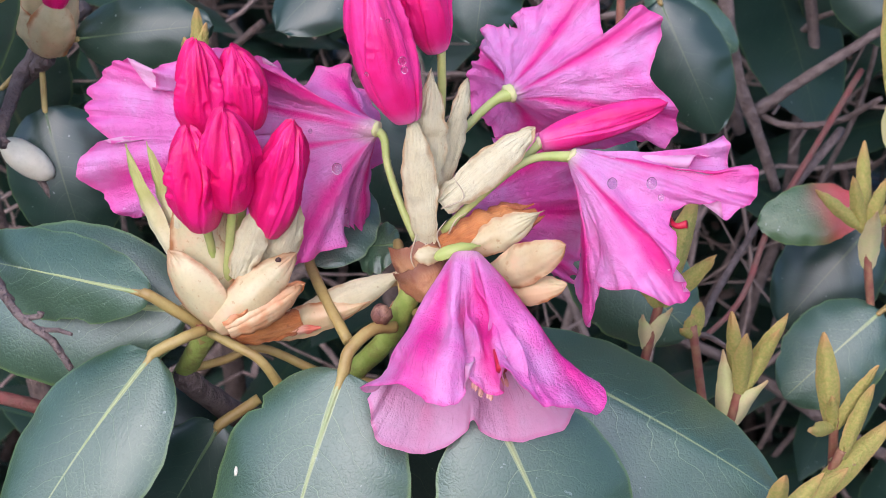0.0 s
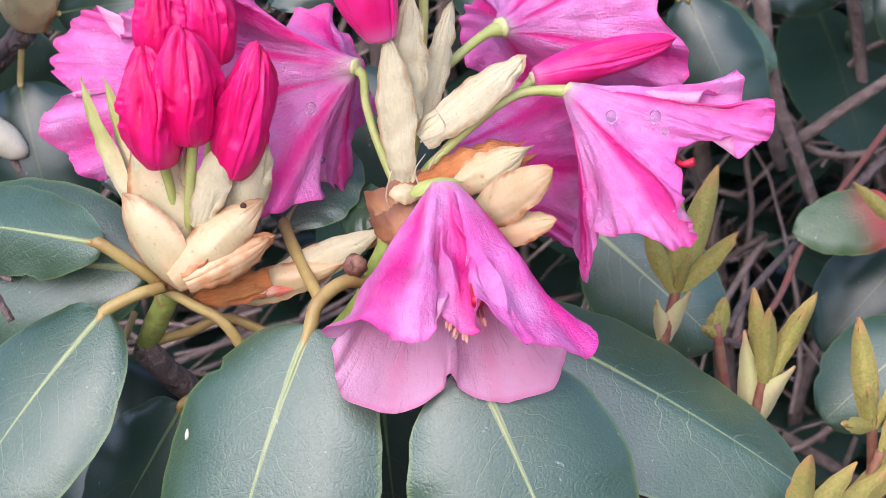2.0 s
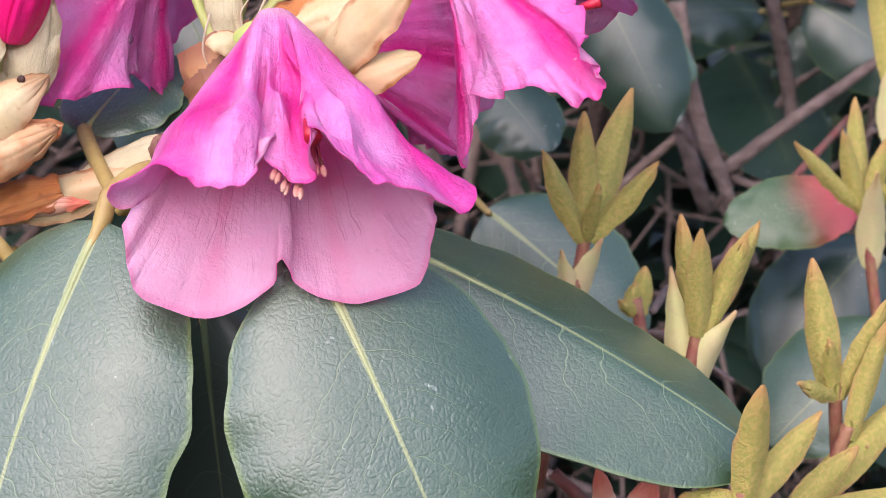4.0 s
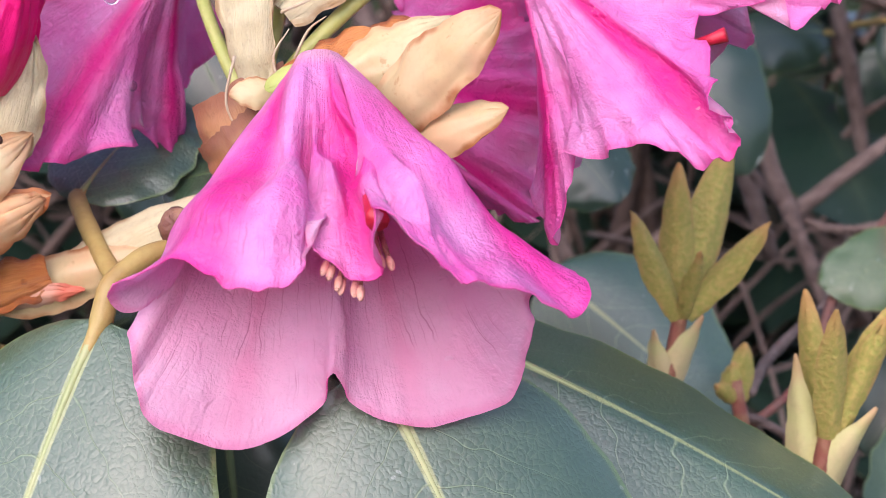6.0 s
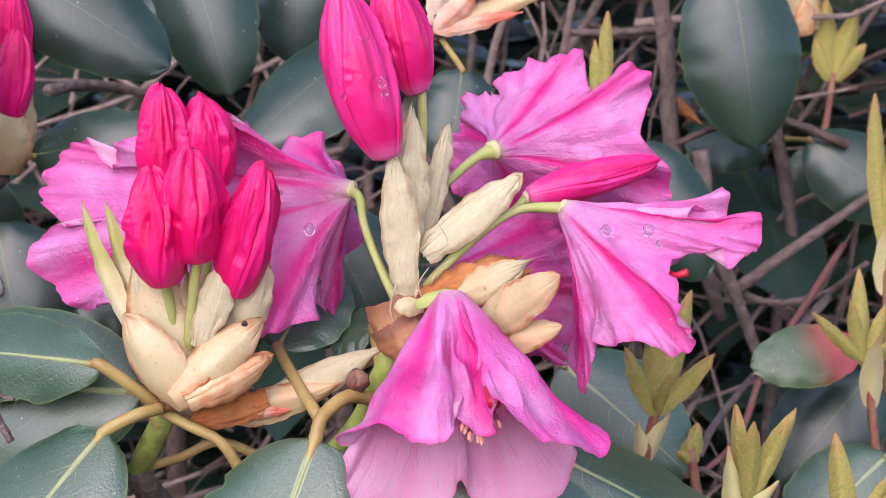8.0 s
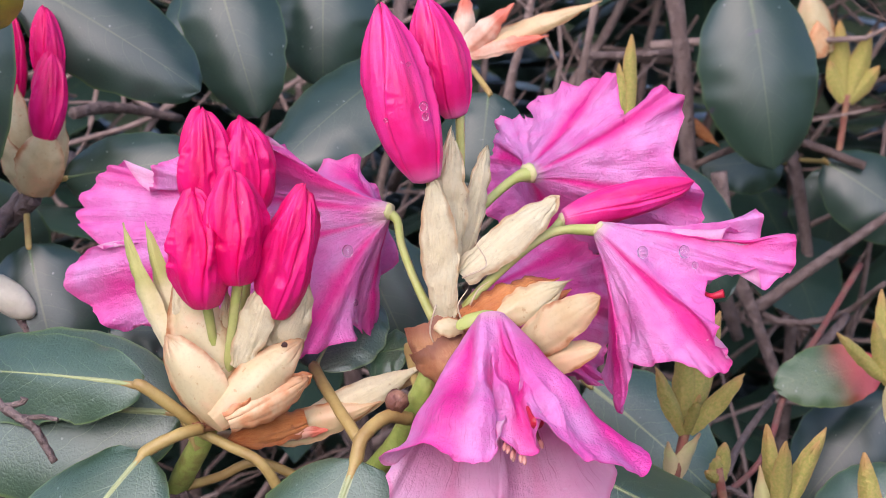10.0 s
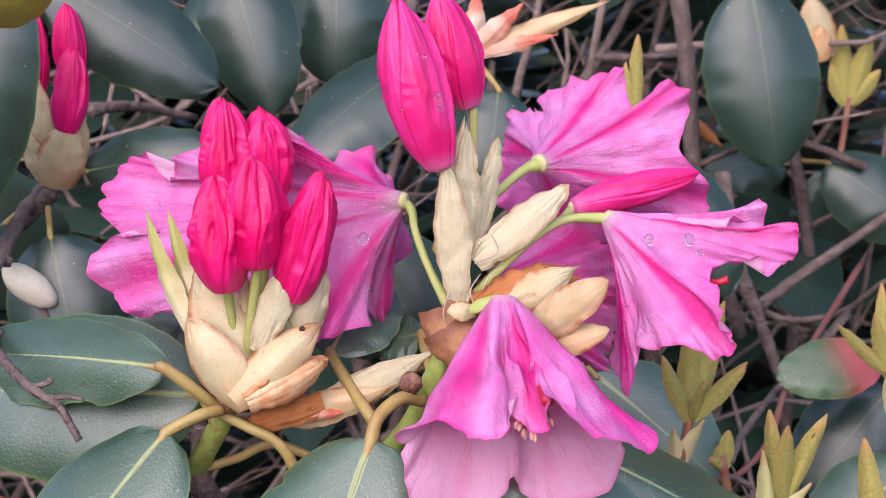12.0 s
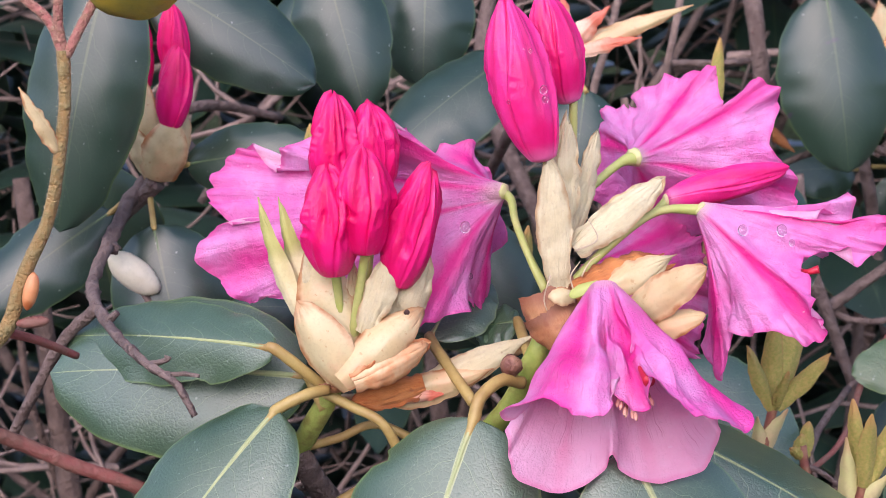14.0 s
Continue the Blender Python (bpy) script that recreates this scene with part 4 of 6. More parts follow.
# whitish bracts and dry scales round the truss
scale_leaf(truss, "bract", (-0.0089, -0.0010, 1.0083), (-0.0113, -0.0010, 1.0376), (-0.2, -1, 0.1), 0.0080, WHITE, "cup", 0.03, 0.36, 0.0011, 1.0, fray=0.10, label="whitish papery bract")
scale_leaf(truss, "bract", (-0.0081, 0.0030, 1.0178), (-0.0071, 0.0030, 1.0459), (0.2, -1, 0.1), 0.0074, WHITE, "cup", 0.02, 0.34, 0.0012, 2.0, fray=0.10, label="whitish papery bract")
scale_leaf(truss, "bract", (-0.0060, 0.0080, 1.0169), (0.0003, 0.0125, 1.0423), (0.3, -1, 0.1), 0.0056, WHITE, "cup", 0.03, 0.34, 0.0012, 3.0, fray=0.10, label="whitish papery bract")
scale_leaf(truss, "bract", (-0.0054, 0.0010, 1.0171), (0.0150, 0.0085, 1.0320), (-0.3, -1, 0.5), 0.0080, WHITE, "cup", 0.04, 0.50, 0.0011, 4.0, thick=0.0007, fray=0.16, label="woolly whitish bract")
scale_leaf(truss, "scale", (-0.0075, -0.0020, 0.9966), (-0.0121, -0.0010, 1.0078), (-0.25, -1, 0.1), 0.0134, TAN, "bowl", 0.14, 0.55, 0.0009, 5.0, label="dry tan scale with a dark torn rim", fray=0.07)
scale_leaf(truss, "scale", (-0.0065, -0.0045, 0.9950), (-0.0122, -0.0040, 1.0034), (-0.25, -1, 0.0), 0.0118, BROWN, "bowl", 0.12, 0.60, 0.0006, 6.0, label="dry red-brown scale with a dark rim", fray=0.09)
scale_leaf(truss, "scale", (-0.0048, -0.0040, 0.9936), (-0.0072, -0.0050, 0.9979), (0.1, -1, 0.0), 0.0070, BROWN, "bowl", 0.12, 0.55, 0.0005, 6.5, fray=0.10)
scale_leaf(truss, "scale", (-0.0055, -0.0040, 1.0074), (-0.0115, -0.0060, 1.0074), (0.1, -1, 0.6), 0.0042, CREAM, "cup", 0.12, 0.5, 0.0004, 6.8)
scale_leaf(truss, "scale", (-0.0055, -0.0030, 1.0082), (0.0147, 0.0030, 1.0136), (-0.1, -0.8, 0.7), 0.0105, RUST, "torn", 0.10, 0.45, 0.0018, 7.0, label="orange-brown dry scale", fray=0.18)
scale_leaf(truss, "scale", (0.0004, -0.0040, 1.0078), (0.0157, -0.0010, 1.0153), (0.1, -0.9, 0.5), 0.0072, CREAM, "cup", 0.12, 0.5, 0.0010, 8.0, fray=0.25, label="cream scale with brown tip")
scale_leaf(truss, "scale", (0.0051, -0.0070, 1.0021), (0.0213, -0.0210, 1.0171), (-0.1, -0.9, 0.4), 0.0092, CREAM, "cup", 0.06, 0.35, 0.0008, 9.0, label="cream scale with green rim")
scale_leaf(truss, "scale", (0.0089, -0.0100, 0.9997), (0.0220, -0.0170, 1.0059), (0.1, -0.9, 0.5), 0.0060, CREAM, "cup", 0.10, 0.5, 0.0006, 10.0)
scale_leaf(truss, "scale", (-0.0068, -0.0080, 1.0082), (0.0034, -0.0060, 1.0102), (0, -0.8, 0.7), 0.0026, STALK, "lance", 0.2, 0.5, 0.0003, 11.0, label="small green scale")
part("dry_bud", bead((-0.0193, -0.0010, 0.9905), 0.0024, (1, 1, 1.15), (0, -0.6, 0.8), 0.22, 2, (14, 10)), DRY_BUD, truss, "round brown dry bud")
for k in range(5):
    a = k * 1.26
    c = Vector((-0.0193, -0.0010, 0.9905))
    o = Vector((math.cos(a), -0.4, math.sin(a)))
    scale_leaf(truss, "bud_scale", c + o * 0.0019 + Vector((0, 0.0015, 0)), c + Vector((0.0004 * math.cos(a), -0.0026, 0.0008)), o, 0.0026, DRY_BUD, "scale", 0.2, 0.4, 0.0002, k)

# ---- the cluster of buds still breaking ----
cluster = thing("bud_cluster", (-0.0609, 0.0120, 0.9804), "breaking flower bud with five crimson buds in cream scales", "flower bud")
part("stem", tube([(-0.0708, 0.0220, 0.9622), (-0.0666, 0.0170, 0.9707), (-0.0624, 0.0130, 0.9788), (-0.0599, 0.0120, 0.9858), (-0.0573, 0.0120, 0.9939)], [0.0026, 0.0027, 0.0026, 0.0024, 0.0020], 12, 6, 0.12), STEM, cluster, "mossy green stem")
for base, mid, top in (((-0.0584, 0.0100, 0.9931), (-0.0589, 0.0080, 1.0028), (-0.0596, 0.0050, 1.0112)), ((-0.0560, 0.0090, 0.9933), (-0.0542, 0.0050, 1.0060), (-0.0524, 0.0030, 1.0165)), ((-0.0525, 0.0100, 0.9930), (-0.0490, 0.0090, 1.0011), (-0.0460, 0.0080, 1.0077)), ((-0.0591, 0.0160, 0.9916), (-0.0601, 0.0200, 1.0138), (-0.0605, 0.0200, 1.0311)), ((-0.0552, 0.0160, 0.9916), (-0.0523, 0.0200, 1.0137), (-0.0501, 0.0220, 1.0328))):
    part("stalk", tube([base, mid, top], [0.0014, 0.0010, 0.0012]), STALK, cluster)
bud(cluster, (-0.0602, 0.0170, 1.0276), (-0.0605, 0.0160, 1.0501), 0.0061, BUD, 0.1, wrinkle=0.0021, fold=0.52, blunt=0.53, low=0.88, crown=0.26, spin=0.4, name="flower_bud")
bud(cluster, (-0.0500, 0.0200, 1.0285), (-0.0526, 0.0180, 1.0481), 0.0058, BUD, 0.7, wrinkle=0.0021, fold=0.52, blunt=0.53, low=0.88, crown=0.26, spin=0.4, name="flower_bud")
bud(cluster, (-0.0594, 0.0030, 1.0105), (-0.0609, 0.0010, 1.0349), 0.0064, BUD, 0.25, wrinkle=0.0021, fold=0.52, blunt=0.53, low=0.88, crown=0.26, spin=0.4, name="flower_bud", label="crinkled crimson bud")
bud(cluster, (-0.0523, 0.0020, 1.0156), (-0.0527, 0.0000, 1.0400), 0.0060, BUD, 0.45, wrinkle=0.0021, fold=0.52, blunt=0.53, low=0.88, crown=0.26, spin=0.4, name="flower_bud", label="crinkled crimson bud")
bud(cluster, (-0.0454, 0.0070, 1.0073), (-0.0382, 0.0040, 1.0351), 0.0059, BUD, 0.85, wrinkle=0.0021, fold=0.52, blunt=0.53, low=0.88, crown=0.26, spin=0.4, name="flower_bud", label="crinkled crimson bud")
scale_leaf(cluster, "scale", (-0.0556, 0.0030, 0.9843), (-0.0678, 0.0045, 1.0033), (-0.3, -1, 0.0), 0.0118, CREAM, "cup", 0.09, 0.5, 0.0006, 1.0, thick=0.0008, fray=0.10, label="cream cup-shaped scale")
scale_leaf(cluster, "scale", (-0.0583, 0.0070, 0.9839), (-0.0648, 0.0115, 1.0156), (-0.1, -1, 0.0), 0.0150, CREAM, "cup", 0.06, 0.35, 0.0008, 2.0, fray=0.10, label="tall cream scale")
scale_leaf(cluster, "scale", (-0.0580, 0.0010, 0.9863), (-0.0400, 0.0075, 1.0016), (0.25, -1, 0.5), 0.0092, CREAM, "cup", 0.11, 0.55, 0.0006, 3.0, thick=0.0008, fray=0.10, label="cream cup-shaped scale with a dark speck")
scale_leaf(cluster, "scale", (-0.0550, -0.0005, 0.9861), (-0.0386, 0.0085, 0.9934), (0.2, -1, -0.1), 0.0078, ORANGE, "cup", 0.11, 0.5, 0.0010, 4.0, thick=0.0007, fray=0.22, label="orange-brown scale with dry edge")
scale_leaf(cluster, "scale", (-0.0466, 0.0100, 0.9950), (-0.0389, 0.0075, 1.0125), (0.3, -1, 0.1), 0.0090, WHITE, "cup", 0.06, 0.35, 0.0011, 5.0, fray=0.20)
scale_leaf(cluster, "bract", (-0.0534, 0.0055, 0.9963), (-0.0450, 0.0035, 1.0176), (-0.1, -1, 0.2), 0.0074, WHITE, "cup", 0.04, 0.34, 0.0011, 6.0, label="whitish papery bract", fray=0.10)
scale_leaf(cluster, "bract", (-0.0683, 0.0120, 0.9980), (-0.0782, 0.0140, 1.0268), (-0.4, -1, 0.1), 0.0046, GREENTIP, "lance", 0.06, 0.7, 0.0006, 7.0, label="narrow bract with green tip")
scale_leaf(cluster, "bract", (-0.0665, 0.0140, 1.0016), (-0.0736, 0.0160, 1.0267), (-0.2, -1, 0.1), 0.0042, GREENTIP, "lance", 0.05, 0.7, 0.0006, 8.0, label="narrow bract with green tip")
scale_leaf(cluster, "bract", (-0.0644, 0.0120, 0.9979), (-0.0666, 0.0100, 1.0169), (-0.2, -1, 0.1), 0.0050, WHITE, "lance", 0.04, 0.4, 0.0010, 8.5, fray=0.10)
scale_leaf(cluster, "bract", (-0.0571, 0.0100, 0.9944), (-0.0556, 0.0100, 1.0129), (0, -1, 0.1), 0.0050, CREAM, "lance", 0.04, 0.4, 0.0010, 8.8)
part("speck", bead((-0.0432, 0.0052, 1.0015), 0.0006, (1.2, 1, 0.6), FRONT, 0.3), SPOT, cluster, "dark speck")
for k in range(6):
    a = -1.2 + k * 0.5
    c = Vector((-0.0610, 0.0100, 0.9828))
    o = Vector((math.sin(a), -math.cos(a), 0.1))
    scale_leaf(cluster, "collar_scale", c + o * 0.002 - Vector((0, 0, 0.001)), c + o * 0.0046 + Vector((0, 0, 0.0012)), o, 0.0034, BROWN, "scale", 0.1, 0.3, 0.0005, k)

# a side shoot wrapped in long bracts, lying between the two
lying = thing("bract_shoot", (-0.0372, 0.0190, 0.9822), "side shoot wrapped in long cream and pinkish bracts", "shoot")
part("stem", tube([(-0.0611, 0.0170, 0.9774), (-0.0478, 0.0170, 0.9780), (-0.0318, 0.0190, 0.9837), (-0.0130, 0.0190, 0.9918)], [0.0015, 0.0022, 0.0024, 0.0016], 10, 6, 0.1), CREAM, lying)
scale_leaf(lying, "bract", (-0.0424, 0.0150, 0.9792), (-0.0136, 0.0160, 0.9938), (0, -1, 0.5), 0.0080, WHITE, "lance", 0.02, 0.6, 0.0008, 1.0)
scale_leaf(lying, "bract", (-0.0475, 0.0130, 0.9784), (-0.0230, 0.0150, 0.9859), (0.1, -1, 0.3), 0.0075, CREAM, "lance", 0.05, 0.6, 0.0008, 2.0)
scale_leaf(lying, "bract", (-0.0480, 0.0120, 0.9800), (-0.0348, 0.0120, 0.9802), (0, -1, -0.2), 0.0046, PINKSCALE, "lance", 0.05, 0.5, 0.0008, 3.0)
scale_leaf(lying, "bract", (-0.0393, 0.0110, 0.9827), (-0.0592, 0.0110, 0.9774), (0, -1, 0.1), 0.0066, RUST, "scale", 0.06, 0.5, 0.0012, 4.0, label="dry orange-brown scale")
scale_leaf(lying, "bract", (-0.0184, 0.0170, 0.9834), (-0.0104, 0.0190, 0.9779), (0, -1, 0.1), 0.0056, BROWN, "scale", 0.06, 0.5, 0.0012, 5.0)

# ---- the leafy branch under the flowers ----
branch = thing("leafy_branch", (-0.0427, 0.0200, 0.9629), "leafy rhododendron branch with large dark green leathery leaves", "branch")
part("stem", tube([(-0.0702, 0.0180, 0.9636), (-0.0612, 0.0350, 0.9436), (-0.0427, 0.0500, 0.9229), (-0.0087, 0.0700, 0.8710)], [0.0030, 0.0034, 0.0038, 0.0045], 12, 6, 0.15), BARK, branch)
part("stem", tube([(-0.0289, 0.0140, 0.9660), (-0.0325, 0.0300, 0.9481), (-0.0427, 0.0500, 0.9229)], [0.0028, 0.0030, 0.0034], 12, 6, 0.15), STEM, branch)
part("twig", tube([(-0.0627, 0.0100, 0.9810), (-0.0560, 0.0080, 0.9782), (-0.0483, 0.0060, 0.9740), (-0.0421, 0.0100, 0.9591)], [0.0012, 0.0012, 0.0012, 0.0014], 9, 6), PETIOLE, branch)
part("twig", tube([(-0.0698, 0.0200, 0.9644), (-0.0602, 0.0200, 0.9672), (-0.0507, 0.0200, 0.9706), (-0.0373, 0.0200, 0.9642)], [0.0011, 0.0011, 0.0011, 0.0012], 9, 6), PETIOLE, branch)
leaf(branch, (-0.0729, 0.0010, 0.9795), (-0.1069, -0.0220, 0.9342), (-0.25, -0.75, 0.65), 0.036, [(-0.0618, 0.0060, 0.9829), (-0.0668, 0.0020, 0.9825)], arc=0.05, cup=0.22, seed=1)
leaf(branch, (-0.0736, 0.0040, 0.9930), (-0.1320, 0.0400, 0.9870), (0.0, -0.85, 0.52), 0.0215, [(-0.0613, 0.0100, 0.9810), (-0.0665, 0.0060, 0.9868)], arc=0.06, cup=0.40, keel=1.5, seed=2, bites=((1, 0.33, 0.10, 0.05), (1, 0.27, 0.08, 0.03)))
leaf(branch, (-0.0669, 0.0140, 0.9839), (-0.1323, 0.0300, 0.9804), (0.0, -0.85, 0.5), 0.040, [(-0.0630, 0.0120, 0.9764)], arc=0.06, cup=0.25, seed=3)
leaf(branch, (-0.0612, 0.0160, 0.9514), (-0.0843, 0.0140, 0.9106), (-0.1, -0.9, 0.3), 0.026, [(-0.0519, 0.0200, 0.9563)], arc=0.05, cup=0.2, seed=4, material=LEAF_SHADED, dim=True)
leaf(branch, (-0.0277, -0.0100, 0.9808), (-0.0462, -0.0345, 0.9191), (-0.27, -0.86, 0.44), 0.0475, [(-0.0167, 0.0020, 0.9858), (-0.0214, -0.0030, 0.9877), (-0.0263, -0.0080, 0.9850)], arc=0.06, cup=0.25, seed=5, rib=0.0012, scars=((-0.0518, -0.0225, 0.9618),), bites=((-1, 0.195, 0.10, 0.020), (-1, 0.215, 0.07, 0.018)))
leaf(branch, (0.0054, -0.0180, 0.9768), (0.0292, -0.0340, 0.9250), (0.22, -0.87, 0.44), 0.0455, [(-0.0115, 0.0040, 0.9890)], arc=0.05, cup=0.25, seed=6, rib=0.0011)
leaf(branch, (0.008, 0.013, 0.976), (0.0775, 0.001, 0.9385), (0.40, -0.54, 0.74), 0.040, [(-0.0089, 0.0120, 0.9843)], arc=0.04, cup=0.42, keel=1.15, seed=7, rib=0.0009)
leaf(branch, (-0.0159, 0.0080, 0.9644), (-0.0111, 0.0060, 0.9090), (0, -0.95, 0.2), 0.034, [(-0.0289, 0.0140, 0.9660)], arc=0.04, cup=0.2, seed=8, material=LEAF_SHADED, dim=True)
leaf(branch, (-0.0383, 0.0260, 0.9906), (-0.0268, 0.0460, 1.0034), (-0.1, -0.6, 0.8), 0.022, [(-0.0278, 0.0060, 0.9799), (-0.0338, 0.0160, 0.9861)], arc=0.05, cup=0.2, seed=9, dim=False)
leaf(branch, (-0.0168, 0.0300, 0.9938), (-0.0272, 0.0340, 0.9908), (0.1, -0.6, 0.8), 0.014, [(-0.0147, 0.0120, 0.9897)], arc=0.05, cup=0.2, seed=10, dim=True)

# ---- young shoots ----
def young_shoot(base, leaves, bracts=(), label="upright shoot of felted olive-green young leaves", stem_r=0.0013):
    """A stem with folded young leaves: (tip, width, normal) each, and pale bracts at its foot."""
    b = Vector(base)
    top = b.lerp(sum((Vector(l[0]) for l in leaves), Vector()) / len(leaves), 0.10)
    low = b - (top - b).normalized() * 0.05
    ob = thing("young_shoot", tuple(low), label, "shoot", "young shoots of the shrub")
    part("stem", tube([low, b, top], [stem_r, stem_r, stem_r * 0.8], 9, 5, 0.1), REDSTEM, ob, "reddish downy stem")
    for k, (tip, w, nrm) in enumerate(leaves):
        d = (Vector(tip) - top)
        foot = top - d.normalized() * 0.001 + Vector((d.x, d.y, 0)).normalized() * 0.0012
        part("young_leaf", blade(foot, tip, nrm, w * 0.60, "rolled", -0.04 + 0.02 * (k % 3), 0.80, 0.0010, 0.0003, k * 1.7, 26, 17, keel=1.4), YOUNG, ob)
    for k, (tip, w, nrm) in enumerate(bracts):
        part("bract", blade(b.lerp(low, 0.28), tip, nrm, w, "lance", -0.06, 0.6, 0.0005, 0.0006, k, 14, 9), PALEBRACT, ob, "pale bract")
    return ob


young_shoot((0.0506, 0.0530, 0.9650), [((0.0506, 0.0530, 0.9910), 0.0085, (-0.2, -1, 0)), ((0.0608, 0.0630, 0.9945), 0.0120, (0.1, -1, 0)), ((0.0424, 0.0470, 0.9843), 0.0075, (0.5, -0.9, 0.2)), ((0.0648, 0.0510, 0.9816), 0.0070, (-0.5, -0.9, 0.2)), ((0.0530, 0.0450, 0.9781), 0.0036, (0, -1, 0))],
            [((0.0460, 0.0490, 0.9650), 0.0034, (-0.3, -1, 0)), ((0.0540, 0.0490, 0.9671), 0.0044, (0.3, -1, 0))])
young_shoot((0.0695, 0.0310, 0.9512), [((0.0666, 0.0330, 0.9742), 0.0060, (-0.3, -1, 0)), ((0.0691, 0.0230, 0.9732), 0.0075, (0.1, -1, 0)), ((0.0812, 0.0350, 0.9726), 0.0085, (0.2, -1, 0)), ((0.0782, 0.0290, 0.9715), 0.0060, (-0.2, -1, 0))],
            [((0.0644, 0.0290, 0.9654), 0.0050, (-0.4, -1, 0)), ((0.0761, 0.0270, 0.9576), 0.0060, (0.4, -1, 0.1))])
young_shoot((0.0958, 0.0350, 0.9386), [((0.0918, 0.0400, 0.9647), 0.0095, (-0.2, -1, 0)), ((0.1050, 0.0330, 0.9590), 0.0065, (0.3, -1, 0)), ((0.0864, 0.0230, 0.9452), 0.0050, (0, -1, 0.6)), ((0.0929, 0.0290, 0.9523), 0.0040, (0, -1, 0))],
            [((0.1005, 0.0280, 0.9322), 0.0050, (0.2, -1, 0.3))])
young_shoot((0.0723, -0.0040, 0.9319), [((0.0741, -0.0120, 0.9544), 0.0085, (0, -1, 0.1)), ((0.0863, 0.0020, 0.9462), 0.0075, (-0.4, -1, 0.2)), ((0.0627, 0.0000, 0.9322), 0.0060, (-0.3, -1, 0.3)), ((0.0684, -0.0200, 0.9256), 0.0070, (-0.3, -1, 0.3))], label="olive young shoot with golden felt in front")
young_shoot((0.0806, 0.0200, 0.9192), [((0.1124, 0.0350, 0.9434), 0.0110, (-0.2, -0.8, 0.6)), ((0.1088, 0.0120, 0.9293), 0.0110, (0, -0.8, 0.6)), ((0.0980, 0.0250, 0.9334), 0.0080, (0, -0.9, 0.4))], label="olive young shoot spreading sideways")
young_shoot((0.1179, 0.1100, 0.9612), [((0.1167, 0.1180, 0.9876), 0.0070, (0, -1, 0)), ((0.0997, 0.1000, 0.9795), 0.0055, (0.2, -1, 0.2)), ((0.1220, 0.1100, 0.9790), 0.0060, (0, -1, 0)), ((0.1111, 0.1050, 0.9817), 0.0060, (0, -1, 0)), ((0.1234, 0.1050, 0.9698), 0.0060, (-0.2, -1, 0))],
            [((0.1181, 0.1000, 0.9726), 0.006, (0, -1, 0))])
young_shoot((0.1333, 0.1500, 0.9850), [((0.1277, 0.1500, 1.0333), 0.0090, (0, -1, 0)), ((0.1346, 0.1500, 1.0215), 0.0090, (0, -1, 0))], [((0.1316, 0.1460, 0.9942), 0.006, (0, -1, 0))])
young_shoot((0.0630, 0.0700, 0.9476), [((0.0645, 0.0720, 0.9574), 0.0060, (0, -1, 0)), ((0.0589, 0.0680, 0.9512), 0.0036, (-0.2, -1, 0)), ((0.0621, 0.0700, 0.9545), 0.005, (0, -1, 0))], label="small pale green young shoot")
young_shoot((0.0456, 0.1400, 1.0306), [((0.0475, 0.1400, 1.0586), 0.0065, (0, -1, 0)), ((0.0440, 0.1400, 1.0504), 0.0050, (-0.3, -1, 0))], label="slender pale green leaf bud")
young_shoot((0.1517, 0.3000, 1.0207), [((0.1482, 0.3000, 1.0535), 0.016, (0, -1, 0)), ((0.1604, 0.3000, 1.0491), 0.016, (0, -1, 0)), ((0.1444, 0.3000, 1.0383), 0.012, (0.3, -1, 0)), ((0.1643, 0.3000, 1.0360), 0.012, (-0.3, -1, 0))], label="yellow-green young shoot behind")
young_shoot((0.0958, 0.0300, 0.9315), [((0.1036, 0.0300, 0.9550), 0.006, (0, -1, 0))], label="small olive young shoot")

young_shoot((-0.0749, 0.0900, 1.0186), [((-0.0728, 0.0900, 1.0368), 0.0050, (0, -1, 0)), ((-0.0704, 0.0900, 1.0326), 0.0040, (0.3, -1, 0)), ((-0.0764, 0.0880, 1.0291), 0.0040, (-0.3, -1, 0))], label="small pale green shoot behind the buds")
young_shoot((-0.0139, 0.1000, 0.9901), [((-0.0200, 0.1000, 1.0062), 0.0050, (0, -1, 0)), ((-0.0116, 0.1000, 1.0069), 0.0060, (0.2, -1, 0)), ((-0.0172, 0.0980, 1.0003), 0.0040, (-0.3, -1, 0))], label="small pale green shoot behind the flowers")
dry_leaf = thing("dry_leaf", (0.0835, 0.2600, 1.0200), "small dry orange leaf caught among the branches", "leaf")
scale_leaf(dry_leaf, "blade", (0.0803, 0.2600, 1.0221), (0.0957, 0.2600, 1.0101), (0.2, -1, 0.3), 0.005, RUST, "lance", 0.08, 0.4, 0.001, 1.0)
far_bud = thing("scaly_bud", (0.1410, 0.3000, 1.0416), "cream and orange scaly bud far behind", "bud")
scale_leaf(far_bud, "scale", (0.1417, 0.3000, 1.0405), (0.1346, 0.3000, 1.0666), (0, -1, 0), 0.014, CREAM, "scale", 0.1, 0.5, 0.001, 1.0)
scale_leaf(far_bud, "scale", (0.1412, 0.2980, 1.0396), (0.1385, 0.2960, 1.0538), (0.2, -1, 0), 0.009, ORANGE, "scale", 0.1, 0.5, 0.001, 2.0)

